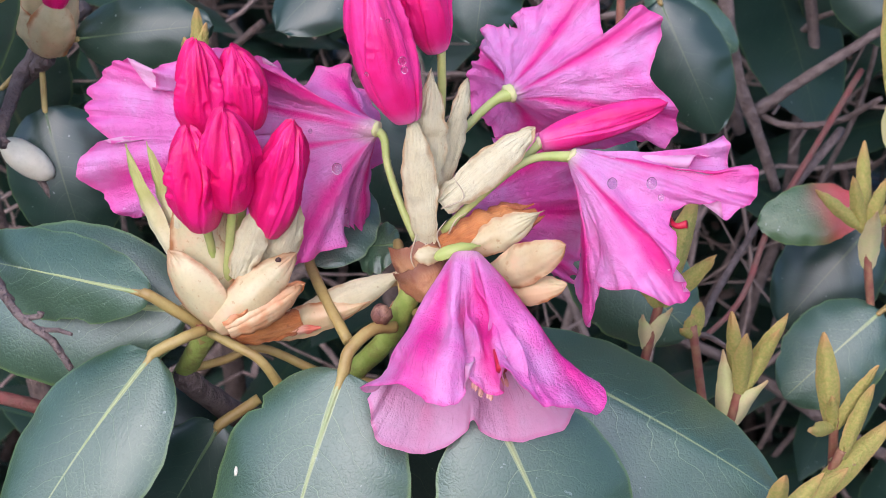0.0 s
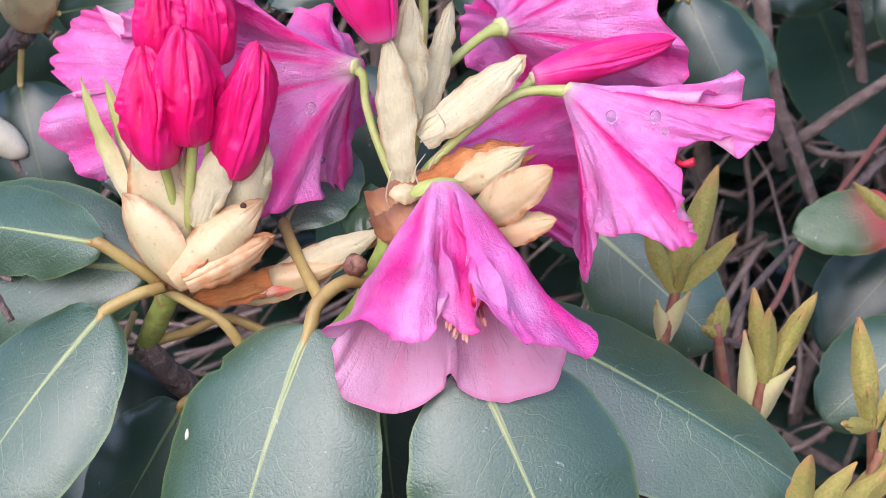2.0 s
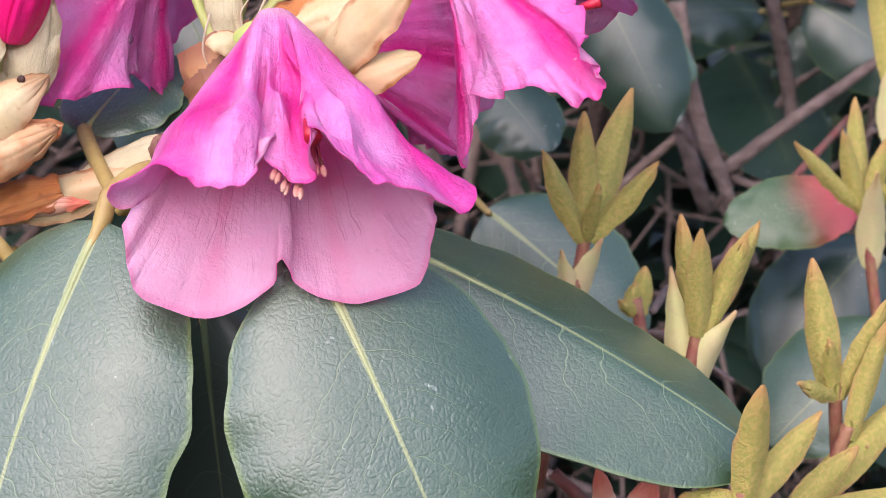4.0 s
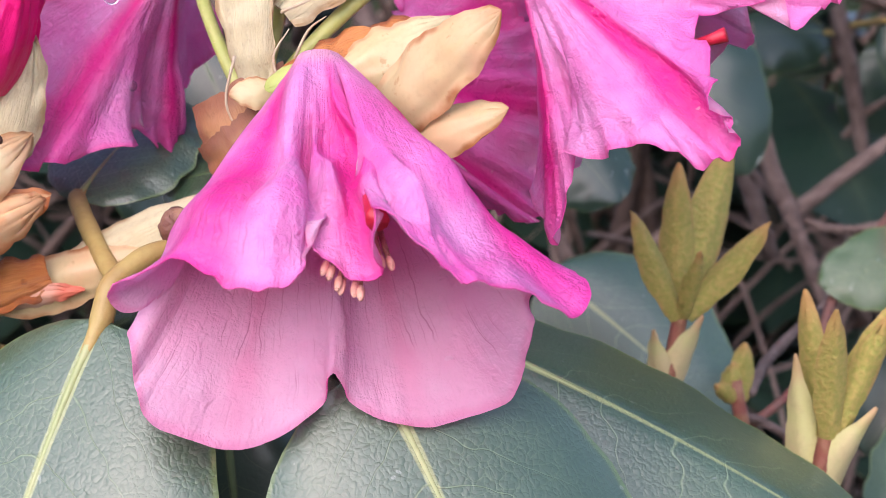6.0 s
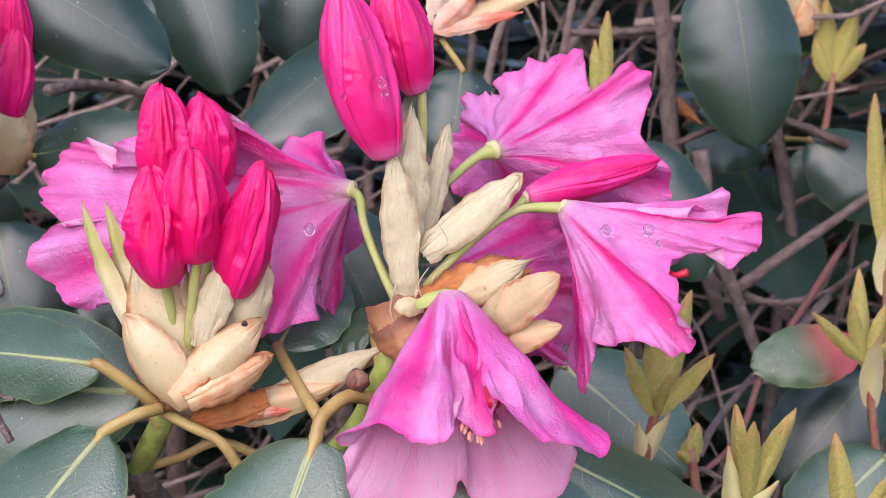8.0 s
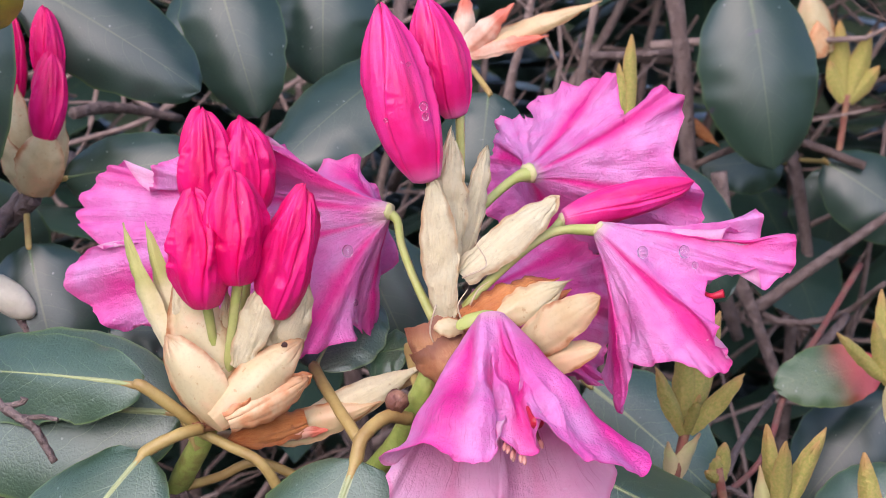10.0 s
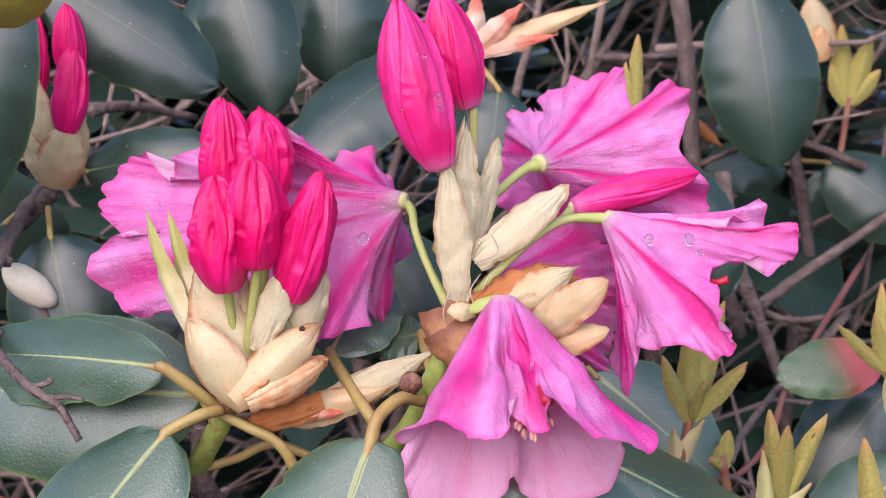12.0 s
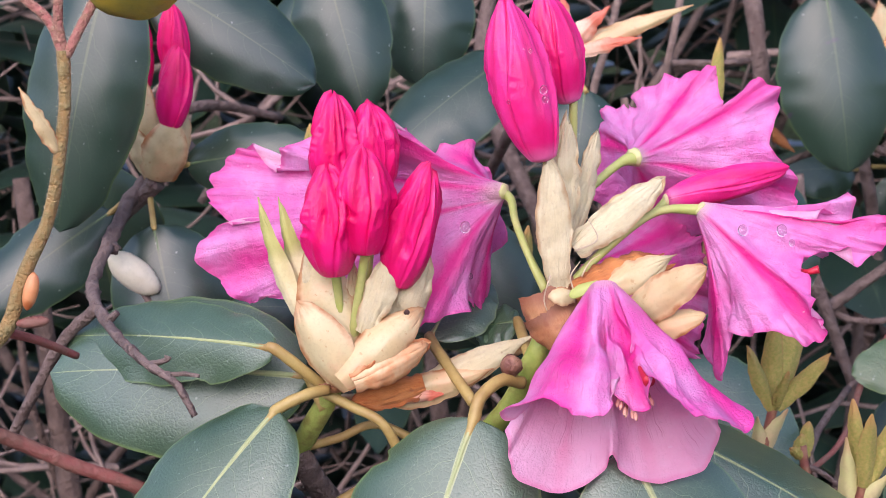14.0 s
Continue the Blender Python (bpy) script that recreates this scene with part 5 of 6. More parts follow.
# ---- the bud cluster behind ----
far_cluster = thing("bud_cluster", (-0.1184, 0.1050, 1.0187), "breaking flower bud behind, three crimson buds in cream scales", "flower bud")
bud(far_cluster, (-0.1219, 0.1080, 1.0446), (-0.1234, 0.1080, 1.0684), 0.0036, BUD, 0.3, wrinkle=0.0008, name="flower_bud")
bud(far_cluster, (-0.1123, 0.1060, 1.0463), (-0.1133, 0.1060, 1.0688), 0.0042, BUD, 0.6, wrinkle=0.0008, name="flower_bud")
bud(far_cluster, (-0.1129, 0.0980, 1.0345), (-0.1103, 0.0980, 1.0568), 0.0050, BUD, 0.1, wrinkle=0.0008, name="flower_bud")
scale_leaf(far_cluster, "scale", (-0.1178, 0.1020, 1.0191), (-0.1117, 0.0960, 1.0392), (0.2, -1, 0), 0.013, CREAM, "scale", 0.12, 0.5, 0.0008, 1.0)
scale_leaf(far_cluster, "scale", (-0.1193, 0.1040, 1.0192), (-0.1210, 0.1040, 1.0489), (-0.3, -1, 0), 0.010, CREAM, "scale", 0.06, 0.4, 0.0008, 2.0)
scale_leaf(far_cluster, "scale", (-0.1202, 0.1020, 1.0207), (-0.1244, 0.1000, 1.0364), (-0.5, -1, 0), 0.009, CREAM, "scale", 0.10, 0.5, 0.0008, 3.0)
scale_leaf(far_cluster, "scale", (-0.1174, 0.1060, 1.0189), (-0.1093, 0.1060, 1.0399), (0.5, -1, 0), 0.009, CREAM, "scale", 0.10, 0.5, 0.0008, 4.0)
part("stem", tube([(-0.1187, 0.1040, 1.0185), (-0.1224, 0.1060, 1.0144), (-0.1296, 0.1100, 1.0080)], [0.0030, 0.0022, 0.0022], 9, 5, 0.1), BARK, far_cluster)

# ---- twigs ----
twig = thing("dry_twig", (-0.1273, 0.1000, 1.0128), "grey-brown knobbly twig with side spurs", "twig")
part("stem", tube([(-0.1125, 0.1300, 1.0254), (-0.1252, 0.1100, 1.0155), (-0.1265, 0.0800, 1.0064), (-0.1255, 0.0500, 0.9996), (-0.1197, 0.0300, 0.9965), (-0.1107, 0.0100, 0.9940), (-0.1020, -0.0040, 0.9914), (-0.0947, -0.0080, 0.9879), (-0.0902, -0.0090, 0.9806)], [0.0024, 0.0022, 0.0019, 0.0016, 0.0014, 0.0012, 0.0010, 0.0009, 0.0008], 10, 9, 0.5), BARK, twig)
part("stem", tube([(-0.1199, 0.0300, 0.9972), (-0.1296, 0.0350, 0.9881), (-0.1387, 0.0400, 0.9736), (-0.1495, 0.0500, 0.9556)], [0.0016, 0.0015, 0.0014, 0.0014], 9, 7, 0.3), BARK, twig)
part("spur", tube([(-0.1018, -0.0040, 0.9910), (-0.0971, -0.0060, 0.9926), (-0.0964, -0.0060, 0.9936)], [0.0008, 0.0007, 0.0009], 7, 4, 0.3), BARK, twig)
part("spur", tube([(-0.0964, -0.0070, 0.9896), (-0.0924, -0.0080, 0.9900), (-0.0889, -0.0100, 0.9900)], [0.0006, 0.0006, 0.0004], 7, 4, 0.3), BARK, twig)
part("spur", tube([(-0.1154, 0.0200, 0.9959), (-0.1130, 0.0200, 0.9980)], [0.0011, 0.0009], 7, 4, 0.3), BARK, twig)
part("spur", tube([(-0.1257, 0.0820, 0.9965), (-0.1190, 0.0840, 0.9897), (-0.1148, 0.0840, 0.9800)], [0.0011, 0.0010, 0.0008], 8, 6, 0.3), BARK, twig)
for q, r in (((-0.1244, 0.0450, 0.9977), 0.0020), ((-0.1184, 0.0280, 0.9955), 0.0018), ((-0.1060, 0.0020, 0.9930), 0.0014), ((-0.0964, -0.0070, 0.9892), 0.0012), ((-0.1256, 0.0750, 1.0041), 0.0022)):
    part("knot", bead(q, r, (1, 1, 0.8), (0.5, 0, 1), 0.45, r * 3000), BARK, twig)
part("bud", bead((-0.1218, 0.0840, 0.9955), 0.0074, (0.60, 0.60, 1.15), (0.75, 0, -0.62), 0.08, 4, (18, 12)), PALE_BUD, twig, "pale cream oval bud")

red_branch = thing("red_branch", (-0.1407, 0.0200, 0.9661), "reddish brown smooth branch below the leaves", "branch")
part("stem", tube([(-0.1478, 0.0000, 0.9775), (-0.1352, 0.0100, 0.9685), (-0.1231, 0.0150, 0.9613), (-0.1079, 0.0200, 0.9537), (-0.0875, 0.0300, 0.9368)], [0.0018, 0.0018, 0.0018, 0.0018, 0.002], 10, 7, 0.12), BARK_RED, red_branch)

downy = thing("downy_stem", (-0.1286, -0.0200, 1.0022), "downy ochre stem with pink stalks and a yellowed leaf", "stem")
part("stem", tube([(-0.1363, -0.0180, 0.9954), (-0.1286, -0.0200, 1.0028), (-0.1243, -0.0200, 1.0147), (-0.1187, -0.0210, 1.0259), (-0.1156, -0.0220, 1.0382), (-0.1137, -0.0220, 1.0525), (-0.1137, -0.0220, 1.0625)], [0.0016, 0.0017, 0.0016, 0.0014, 0.0013, 0.0013, 0.0014], 10, 7, 0.15), HAIRY, downy, "downy ochre stem")
for pts in ([(-0.1137, -0.0220, 1.0619), (-0.1166, -0.0220, 1.0689), (-0.1218, -0.0220, 1.0736), (-0.1256, -0.0200, 1.0782)], [(-0.1137, -0.0220, 1.0619), (-0.1143, -0.0230, 1.0690), (-0.1134, -0.0240, 1.0782)], [(-0.1131, -0.0220, 1.0613), (-0.1103, -0.0220, 1.0666), (-0.1071, -0.0220, 1.0724)]):
    part("stalk", tube(pts, [0.0011, 0.0010, 0.0010], 9, 6, 0.15), PINKSTALK, downy, "downy pink stalk")
part("down", fuzz([(-0.1363, -0.0180, 0.9954), (-0.1286, -0.0200, 1.0028), (-0.1243, -0.0200, 1.0147), (-0.1187, -0.0210, 1.0259), (-0.1156, -0.0220, 1.0382), (-0.1137, -0.0220, 1.0525), (-0.1137, -0.0220, 1.0625)], 0.0014, 1500, 0.0007, 1), DOWN, downy, "fine pale down")
for k, pts in enumerate(([(-0.1137, -0.0220, 1.0619), (-0.1166, -0.0220, 1.0689), (-0.1218, -0.0220, 1.0736), (-0.1256, -0.0200, 1.0782)], [(-0.1137, -0.0220, 1.0619), (-0.1143, -0.0230, 1.0690), (-0.1134, -0.0240, 1.0782)], [(-0.1131, -0.0220, 1.0613), (-0.1103, -0.0220, 1.0666), (-0.1071, -0.0220, 1.0724)])):
    part("down", fuzz(pts, 0.0010, 420, 0.0007, k + 2), DOWN, downy, "fine pale down")
scale_leaf(downy, "leaf", (-0.1071, -0.0220, 1.0720), (-0.0872, -0.0300, 1.0806), (0, -0.8, -0.6), 0.016, LEAF_YELLOW, "leaf", 0.1, 0.3, 0.0008, 1.0, thick=0.0008, label="yellowed young leaf")
scale_leaf(downy, "bract", (-0.1155, -0.0230, 1.0413), (-0.1222, -0.0260, 1.0552), (0.5, -1, 0), 0.0030, CREAM, "lance", 0.08, 0.5, 0.0008, 2.0)
part("bud", bead((-0.1225, -0.0220, 1.0114), 0.0030, (0.55, 0.55, 1.4), (0.25, 0, 1), 0.08, 4), ORANGE, downy, "small brown bud")
part("bud", bead((-0.1225, -0.0210, 1.0045), 0.0022, (0.6, 0.6, 1.7), (1, 0, 0.1), 0.08, 5), BARK_RED, downy, "small reddish bud")
part("twig", tube([(-0.1298, -0.0180, 1.0017), (-0.1246, -0.0100, 0.9980), (-0.1184, 0.0000, 0.9921)], [0.0011, 0.0010, 0.0009], 8, 6), BARK_RED, downy)

dry_head = thing("dry_scaly_twig", (0.0004, 0.1400, 1.0540), "twig end with orange scales and a long cream bract", "twig")
scale_leaf(dry_head, "bract", (-0.0002, 0.1350, 1.0540), (0.0378, 0.1300, 1.0687), (0, -1, 0.4), 0.0060, CREAM, "lance", 0.03, 0.5, 0.001, 1.0)
scale_leaf(dry_head, "scale", (-0.0022, 0.1350, 1.0536), (0.0227, 0.1300, 1.0590), (0, -1, 0.2), 0.0050, PINKSCALE, "lance", 0.03, 0.5, 0.001, 2.0)
scale_leaf(dry_head, "scale", (-0.0018, 0.1350, 1.0536), (0.0130, 0.1300, 1.0681), (0, -1, 0.2), 0.0064, PINKSCALE, "lance", 0.05, 0.5, 0.001, 3.0)
scale_leaf(dry_head, "scale", (-0.0013, 0.1370, 1.0542), (-0.0005, 0.1350, 1.0720), (0, -1, 0.2), 0.0064, PINKSCALE, "lance", 0.05, 0.5, 0.001, 4.0)
part("stem", tube([(-0.0004, 0.1380, 1.0590), (-0.0011, 0.1380, 1.0534), (-0.0120, 0.1600, 1.0340), (-0.0233, 0.2000, 1.0056)], [0.0022, 0.0022, 0.002, 0.002], 9, 6, 0.2), BARK, dry_head)

# ---- the shrub behind ----
shrub = thing("rhododendron_shrub", (0.02, 0.30, 0.0), "dense rhododendron shrub of dark leathery leaves and bare branches", "shrub")
W = [
    ((-0.1236, 0.0750, 1.0815), (-0.1388, 0.0700, 1.0093), (-0.1, -1, 0.15), 0.032, True, (-0.1173, 0.0900, 1.0890)),
    ((-0.1222, 0.1150, 1.0766), (-0.0731, 0.1100, 1.0461), (0.1, -0.9, 0.4), 0.029, True, (-0.1354, 0.1300, 1.0814)),
    ((-0.0741, 0.1500, 1.0830), (-0.0604, 0.1400, 1.0355), (0, -0.95, 0.3), 0.029, True, (-0.0794, 0.1800, 1.0939)),
    ((-0.0425, 0.1750, 1.0830), (-0.0434, 0.1700, 1.0415), (0, -0.95, 0.3), 0.032, True, (-0.0431, 0.2000, 1.0980)),
    ((-0.0152, 0.1300, 1.0538), (-0.0540, 0.1100, 1.0239), (-0.2, -0.8, 0.6), 0.029, True, (-0.0068, 0.1500, 1.0623)),
    ((-0.1100, 0.1050, 1.0233), (-0.0704, 0.1000, 1.0289), (0, -0.9, 0.35), 0.020, True, (-0.1167, 0.1100, 1.0214)),
    ((-0.1174, 0.0920, 1.0079), (-0.1072, 0.0820, 0.9683), (0, -0.95, 0.3), 0.033, True, (-0.1206, 0.1050, 1.0138)),
    ((-0.1318, 0.1050, 1.0096), (-0.1691, 0.0900, 0.9818), (0.1, -0.9, 0.4), 0.024, True, (-0.1269, 0.1100, 1.0139)),
    ((-0.0715, 0.0800, 0.9859), (-0.0943, 0.0750, 0.9877), (0, -0.8, 0.6), 0.014, True, (-0.0661, 0.0900, 0.9821)),
    ((0.0971, 0.2250, 1.0708), (0.1059, 0.2150, 1.0082), (0, -1, 0.1), 0.040, True, (0.1026, 0.2500, 1.0820)),
    ((0.1318, 0.2500, 1.0057), (0.1686, 0.2400, 0.9797), (-0.1, -0.9, 0.4), 0.030, True, (0.1277, 0.2700, 1.0037)),
    ((0.1236, 0.2800, 1.0014), (0.0907, 0.2700, 1.0008), (0, -0.85, 0.5), 0.022, True, (0.1347, 0.3000, 0.9997)),
    ((0.1456, 0.2900, 0.9976), (0.1424, 0.2900, 0.9643), (0.2, -0.9, 0.4), 0.030, True, (0.1436, 0.3000, 0.9997)),
    ((0.1272, 0.1400, 0.9503), (0.0993, 0.1300, 0.9197), (-0.1, -0.8, 0.6), 0.032, True, (0.1350, 0.1500, 0.9543)),
    ((0.1252, 0.1100, 0.9354), (0.0959, 0.1000, 0.9109), (-0.1, -0.8, 0.6), 0.030, False, (0.1372, 0.1200, 0.9393)),
    ((0.0597, 0.1650, 1.0170), (0.0793, 0.1550, 0.9761), (-0.1, -0.95, 0.3), 0.027, True, (0.0556, 0.1800, 1.0277)),
    ((0.0608, 0.2150, 1.0075), (0.0931, 0.2130, 0.9847), (0, -0.9, 0.4), 0.018, False, (0.0553, 0.2300, 1.0133)),
    ((0.0321, 0.1050, 0.9643), (0.0663, 0.0950, 0.9352), (0.2, -0.9, 0.3), 0.034, False, (0.0256, 0.1200, 0.9692)),
    ((0.0343, 0.1300, 0.9902), (0.0474, 0.1200, 0.9752), (0.2, -0.9, 0.3), 0.02, True, (0.0283, 0.1400, 0.9968)),
    ((-0.0827, 0.0400, 0.9522), (-0.0877, 0.0200, 0.9160), (-0.2, -0.9, 0.3), 0.04, True, (-0.0804, 0.0500, 0.9601)),
    ((-0.1424, 0.1600, 0.9717), (-0.1509, 0.1500, 1.0192), (0, -0.9, 0.3), 0.04, True, (-0.1386, 0.1700, 0.9547)),
    ((-0.0544, 0.1300, 0.9912), (-0.0222, 0.1100, 0.9722), (0, -0.9, 0.3), 0.028, True, (-0.0636, 0.1500, 0.9978)),
    ((-0.0323, 0.1000, 1.0095), (-0.0150, 0.0900, 0.9724), (0, -0.95, 0.3), 0.030, True, (-0.0374, 0.1100, 1.0110)),
    ((0.0056, 0.1250, 1.0438), (0.0020, 0.1150, 1.0179), (0, -0.95, 0.3), 0.024, True, (-0.0004, 0.1400, 1.0516)),
    ((-0.0581, 0.1900, 1.0780), (-0.0941, 0.1850, 1.0519), (0, -0.9, 0.4), 0.03, True, (-0.0479, 0.2000, 1.0850)),
]
# dimmed leaves take the copy whose colour already holds the shade
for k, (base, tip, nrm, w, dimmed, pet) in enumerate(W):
    leaf(shrub, base, tip, nrm, w, pet, LEAF_SHADED if dimmed else LEAF, arc=0.06, cup=0.34, wave=0.0016, seed=20 + k, rib=0.0007, dim=dimmed, keel=2.4)
leaf(shrub, (0.1210, 0.1300, 0.9614), (0.0884, 0.1260, 0.9572), (0.1, -0.8, 0.6), 0.019, (0.1273, 0.1400, 0.9570), LEAF_RED, seed=60, rib=0.0007, label="green leaf flushed red at its base")

rnd = random.Random(11)
for k in range(46):
    x0, y0 = rnd.uniform(-0.35, 0.45), rnd.uniform(0.26, 0.55)
    z0 = rnd.uniform(0.62, 0.95)
    lean = Vector((rnd.uniform(-0.5, 0.5), rnd.uniform(-0.25, 0.25), rnd.uniform(0.4, 1.0)))
    p, pts = Vector((x0, y0, z0)), []
    for i in range(5):
        pts.append(p.copy())
        lean += Vector((rnd.uniform(-0.35, 0.35), rnd.uniform(-0.2, 0.2), rnd.uniform(-0.2, 0.3)))
        p = p + lean.normalized() * rnd.uniform(0.05, 0.1)
    r = rnd.uniform(0.0014, 0.0038)
    part("branch", tube(pts, [r, r * 0.9, r * 0.75, r * 0.6], 8, 5, 0.25, seed=k), (BARK_DARK, TWIG, BARK)[k % 3], shrub)
for k in range(52):
    p = Vector((rnd.uniform(0.02, 0.38) if k % 3 else rnd.uniform(-0.35, 0.1), rnd.uniform(0.24, 0.50), rnd.uniform(0.82, 1.06)))
    lean = Vector((rnd.uniform(-1, 1), rnd.uniform(-0.3, 0.3), rnd.uniform(-0.5, 0.9)))
    pts = []
    for i in range(4):
        pts.append(p.copy())
        lean += Vector((rnd.uniform(-0.5, 0.5), rnd.uniform(-0.2, 0.2), rnd.uniform(-0.4, 0.4)))
        p = p + lean.normalized() * rnd.uniform(0.025, 0.055)
    r = rnd.uniform(0.0006, 0.0019)
    part("branch", tube(pts, [r, r * 0.8, r * 0.5], 7, 5, 0.35, seed=k + 50.0), (BARK, TWIG, BARK_DARK)[k % 3], shrub)
for k in range(9):
    x0, y0 = rnd.uniform(-0.2, 0.3), rnd.uniform(0.24, 0.5)
    pts = [Vector((x0 * 0.4, y0 + 0.1, 0.0)), Vector((x0 * 0.7 + rnd.uniform(-0.05, 0.05), y0 + 0.05, 0.35)), Vector((x0 + rnd.uniform(-0.05, 0.05), y0, 0.7)), Vector((x0 * 1.2, y0, 1.0))]
    part("branch", tube(pts, [0.011, 0.009, 0.006, 0.003], 10, 7, 0.2, seed=k), BARK_DARK, shrub)
part("branch", tube([(-0.0427, 0.0500, 0.9229), (0.0, 0.12, 0.75), (0.02, 0.22, 0.4), (0.01, 0.33, 0.0)], [0.0038, 0.006, 0.008, 0.012], 10, 7, 0.2), BARK_DARK, shrub)

for pts, r in (([(0.0881, 0.2200, 1.0066), (0.0933, 0.2200, 0.9784), (0.1020, 0.2200, 0.9551), (0.1118, 0.2200, 0.9296)], 0.0028), ([(0.1033, 0.2300, 0.9555), (0.1227, 0.2300, 0.9702), (0.1541, 0.2300, 0.9920)], 0.0022),
               ([(0.0759, 0.2500, 1.0684), (0.0806, 0.2500, 1.0343), (0.0844, 0.2500, 0.9974), (0.1023, 0.2500, 0.9404)], 0.0034), ([(0.0460, 0.2600, 1.0440), (0.0645, 0.2600, 1.0438), (0.0866, 0.2700, 1.0450)], 0.0015),
               ([(0.0853, 0.2400, 0.9763), (0.1083, 0.2300, 0.9534), (0.1299, 0.2200, 0.9555), (0.1412, 0.2000, 0.9716)], 0.0014), ([(0.0959, 0.1600, 0.9439), (0.0738, 0.1000, 0.9478), (0.0670, 0.0800, 0.9462)], 0.0012), ([(0.1287, 0.2000, 0.9601), (0.1069, 0.1700, 0.9504), (0.0959, 0.1600, 0.9439)], 0.0016),
               ([(0.0637, 0.0850, 0.9385), (0.0683, 0.0850, 0.9403), (0.0769, 0.0850, 0.9350), (0.0851, 0.0850, 0.9295)], 0.0009), ([(-0.1268, 0.2000, 1.0309), (-0.1155, 0.2200, 1.0307), (-0.0974, 0.2400, 1.0246)], 0.002), ([(-0.0359, 0.2500, 1.0352), (-0.0522, 0.2500, 1.0272), (-0.0698, 0.2400, 1.0163)], 0.002)):
    part("branch", tube(pts, [r, r * 0.95, r * 0.85, r * 0.7], 9, 6, 0.3, seed=r * 1e4), BARK, shrub)

part("branch", tube([(0.0679, 0.0860, 0.9386), (0.0770, 0.0950, 0.9424), (0.0834, 0.1050, 0.9469), (0.0930, 0.1300, 0.9540), (0.1107, 0.1700, 0.9591), (0.1409, 0.2300, 0.9716)], [0.0008, 0.0009, 0.0010, 0.0011, 0.0012], 9, 6, 0.2), BARK_RED, shrub)

low_shoot = thing("bract_shoot", (0.0555, 0.0200, 0.9141), "shoot with pinkish orange bracts below the leaves", "shoot")
scale_leaf(low_shoot, "bract", (0.0544, 0.0200, 0.9141), (0.0508, 0.0200, 0.9330), (0, -1, 0.1), 0.0046, PINKSCALE, "lance", 0.03, 0.5, 0.0008, 1.0)
scale_leaf(low_shoot, "bract", (0.0565, 0.0180, 0.9149), (0.0607, 0.0180, 0.9310), (0, -1, 0.1), 0.0070, PINKSCALE, "scale", 0.05, 0.5, 0.0008, 2.0)
scale_leaf(low_shoot, "bract", (0.0578, 0.0200, 0.9141), (0.0671, 0.0180, 0.9251), (0, -1, 0.1), 0.0050, PALEBRACT, "lance", 0.05, 0.5, 0.0008, 3.0)
part("stem", tube([(0.0437, 0.0300, 0.9271), (0.0501, 0.0280, 0.9210), (0.0555, 0.0200, 0.9141), (0.0571, 0.0300, 0.9017)], [0.0012, 0.0012, 0.0016, 0.002], 9, 6, 0.1), BARK_RED, low_shoot)


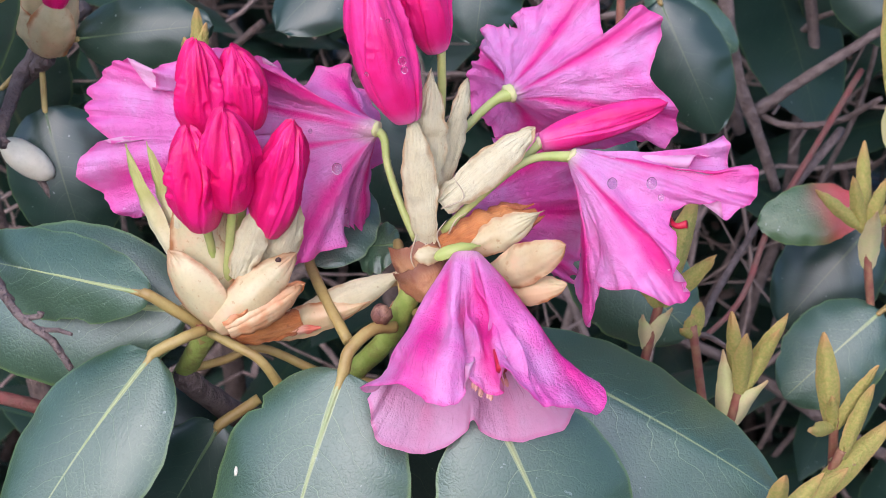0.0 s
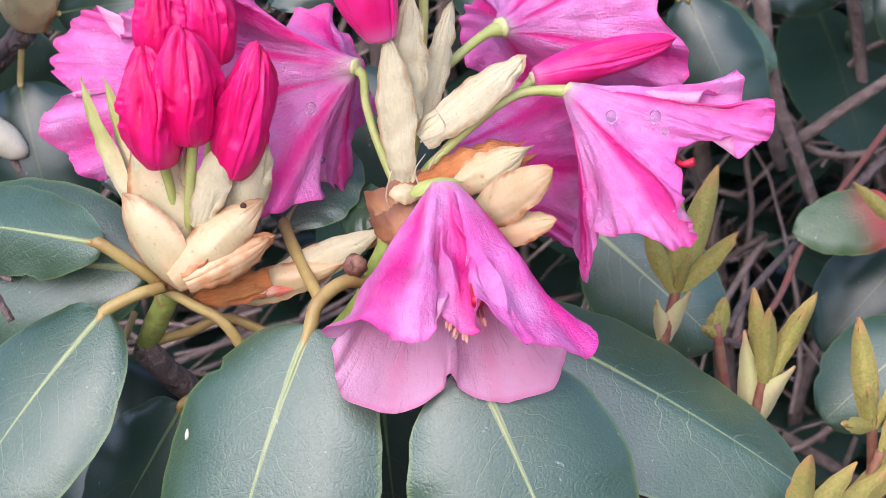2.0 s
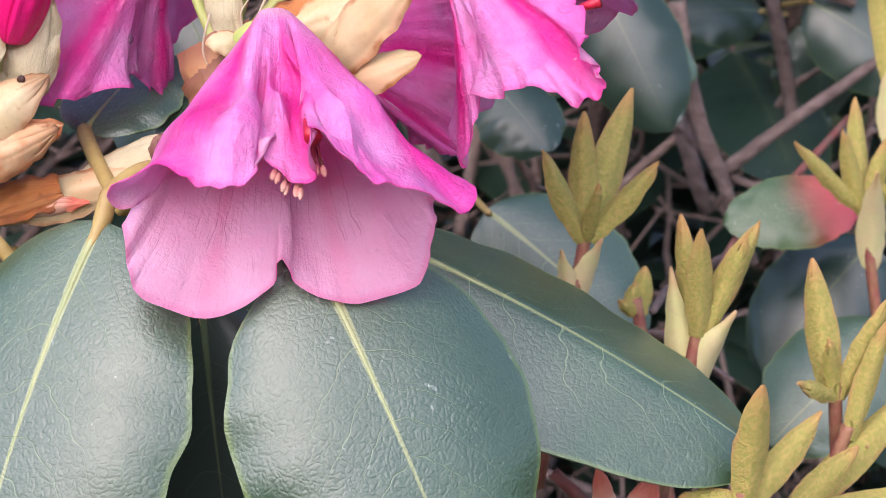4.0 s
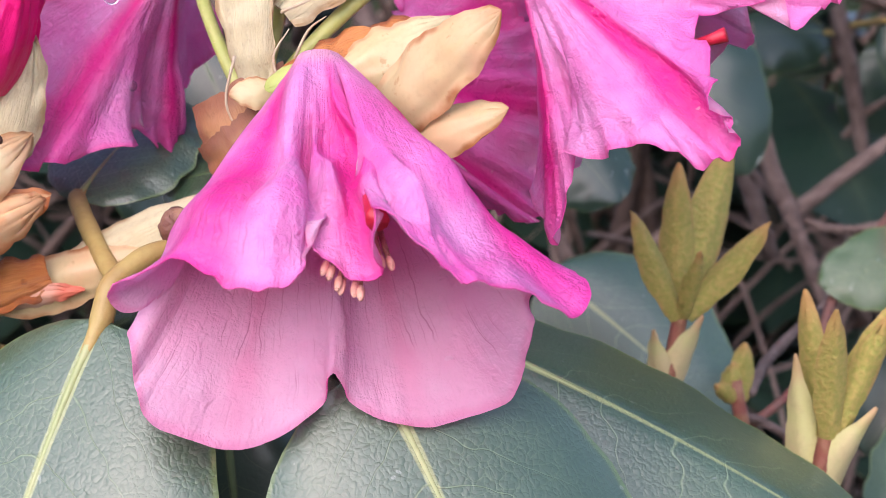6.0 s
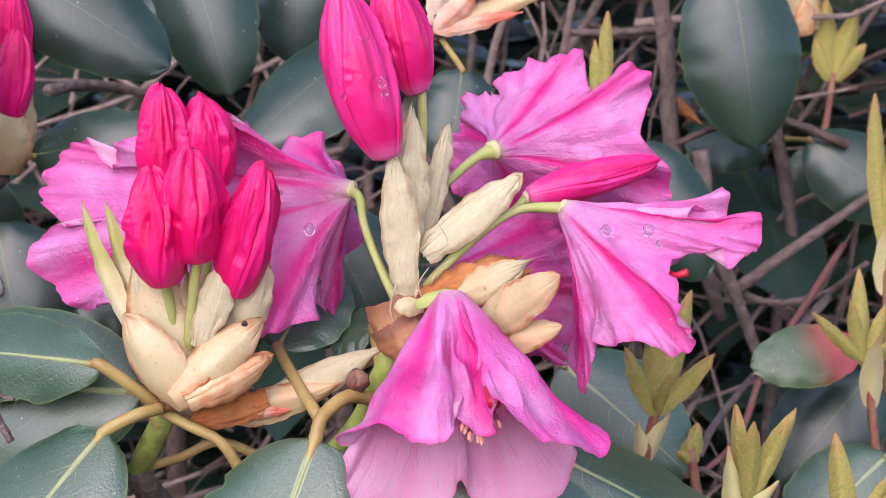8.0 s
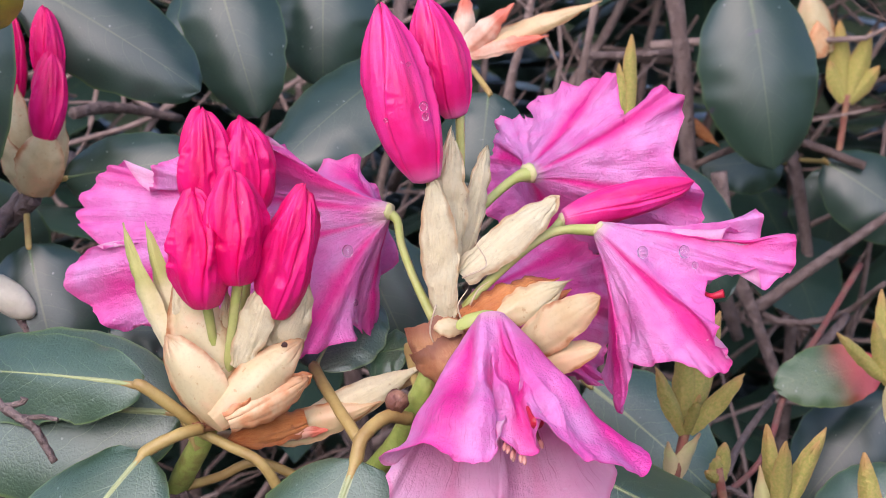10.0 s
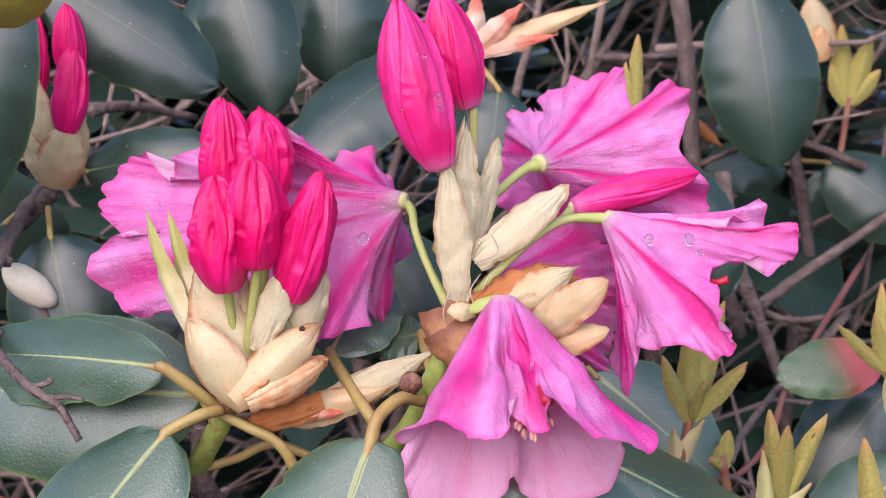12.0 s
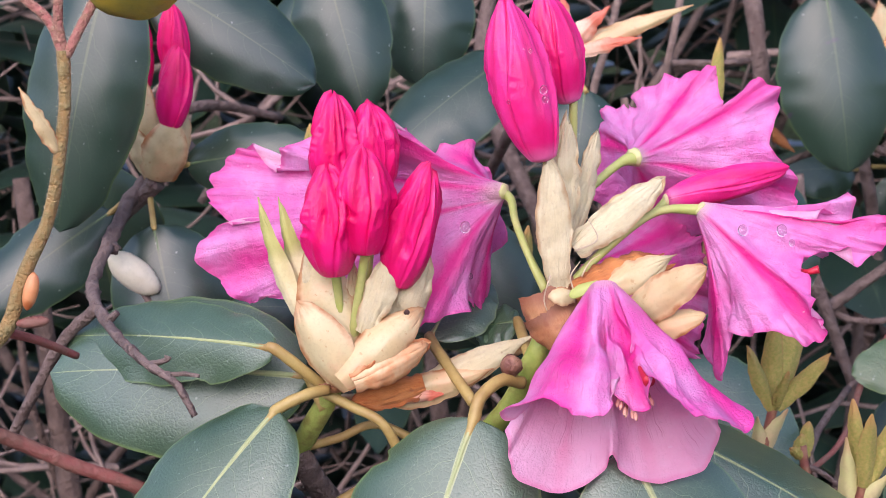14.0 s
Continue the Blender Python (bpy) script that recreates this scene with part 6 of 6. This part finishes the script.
def foliage(count, box, seed, size):
    """Many leaves in whorls, joined."""
    r = random.Random(seed)
    verts, faces, uvs = [], [], []
    rows, cols = 7, 5
    for k in range(count):
        n = Vector((2, 2, 2))
        while sum(abs(q) ** 3 for q in n) > 1:
            n = Vector([r.uniform(-1, 1) for q in box])
        c = Vector([(lo + hi) / 2 + (hi - lo) / 2 * q for (lo, hi), q in zip(box, n)])
        turn = r.uniform(0, 6.283)
        for j in range(r.randint(3, 6)):
            a = turn + j * 1.25 + r.uniform(-0.3, 0.3)
            d = Vector((math.cos(a), math.sin(a), r.uniform(-0.75, 0.25))).normalized()
            L, wd = size * r.uniform(0.75, 1.25), size * r.uniform(0.30, 0.42)
            base = c + d * 0.015
            b, along, sd, nor = frame_of(base, base + d * L, (r.uniform(-0.3, 0.3), r.uniform(-0.3, 0.3), 1))
            o = len(verts)
            for i in range(rows):
                s = i / (rows - 1)
                hw = max(wd / 2 * PROFILES["leaf"](s), 0.0004)
                for q in range(cols):
                    u = 2 * q / (cols - 1) - 1
                    verts.append(tuple(b + along * s + nor * (0.05 * L * 4 * s * (1 - s) - 0.25 * hw * u * u) + sd * (hw * u)))
            for i in range(rows - 1):
                for q in range(cols - 1):
                    v = o + i * cols + q
                    faces.append((v, v + 1, v + cols + 1, v + cols))
                    uvs += [((q) / 4, i / 6), ((q + 1) / 4, i / 6), ((q + 1) / 4, (i + 1) / 6), (q / 4, (i + 1) / 6)]
    me = bpy.data.meshes.new("foliage")
    me.from_pydata(verts, [], faces)
    lay = me.uv_layers.new(name="UVMap")
    lay.data.foreach_set("uv", np.array(uvs, dtype=np.float32).ravel())
    for p in me.polygons:
        p.use_smooth = True
    # shade inside the shrub comes from this darker leaf colour
    me.materials.append(LEAF_SHADED)
    return new("foliage", me)


tagged(foliage(440, ((-0.65, 0.75), (0.35, 0.95), (0.40, 1.40)), 3, 0.10), "mass of dark evergreen leaves behind the flowers", "foliage", kind="stuff")
tagged(foliage(1500, ((-1.5, 1.6), (0.85, 2.0), (0.0, 2.4)), 8, 0.15), "hedge of dark evergreen leaves farther back", "foliage", kind="stuff")
tagged(foliage(130, ((-0.45, 0.55), (0.12, 0.42), (0.45, 0.82)), 5, 0.10), "dark evergreen leaves low in the shrub", "foliage", kind="stuff")


def thicket(count, box, seed):
    """A tangle of thin bare twigs, joined."""
    r = random.Random(seed)
    verts, faces = [], []
    for k in range(count):
        p = Vector([r.uniform(*q) for q in box])
        d = Vector((r.uniform(-1, 1), r.uniform(-0.5, 0.5), r.uniform(-0.5, 1))).normalized()
        rad = r.uniform(0.0005, 0.0019)
        for i in range(7):
            x = d.cross(Vector((0.2, 1, 0.1))).normalized()
            y = d.cross(x)
            o = len(verts)
            for j in range(5):
                a = j * 2 * math.pi / 5
                verts.append(tuple(p + (x * math.cos(a) + y * math.sin(a)) * (rad * (1 - 0.09 * i) * r.uniform(0.8, 1.2))))
            if i:
                for j in range(5):
                    faces.append((o - 5 + j, o - 5 + (j + 1) % 5, o + (j + 1) % 5, o + j))
            d = (d + Vector((r.uniform(-1, 1), r.uniform(-1, 1), r.uniform(-1, 1))) * 0.28).normalized()
            p = p + d * r.uniform(0.010, 0.024)
    me = bpy.data.meshes.new("twigs")
    me.from_pydata(verts, [], faces)
    for q in me.polygons:
        q.use_smooth = True
    me.materials.append(TWIG)
    return new("twigs", me)


tagged(thicket(1300, ((-0.45, 0.6), (0.30, 0.62), (0.68, 1.22)), 21), "tangle of thin bare brown twigs inside the shrub", "twigs", kind="stuff")
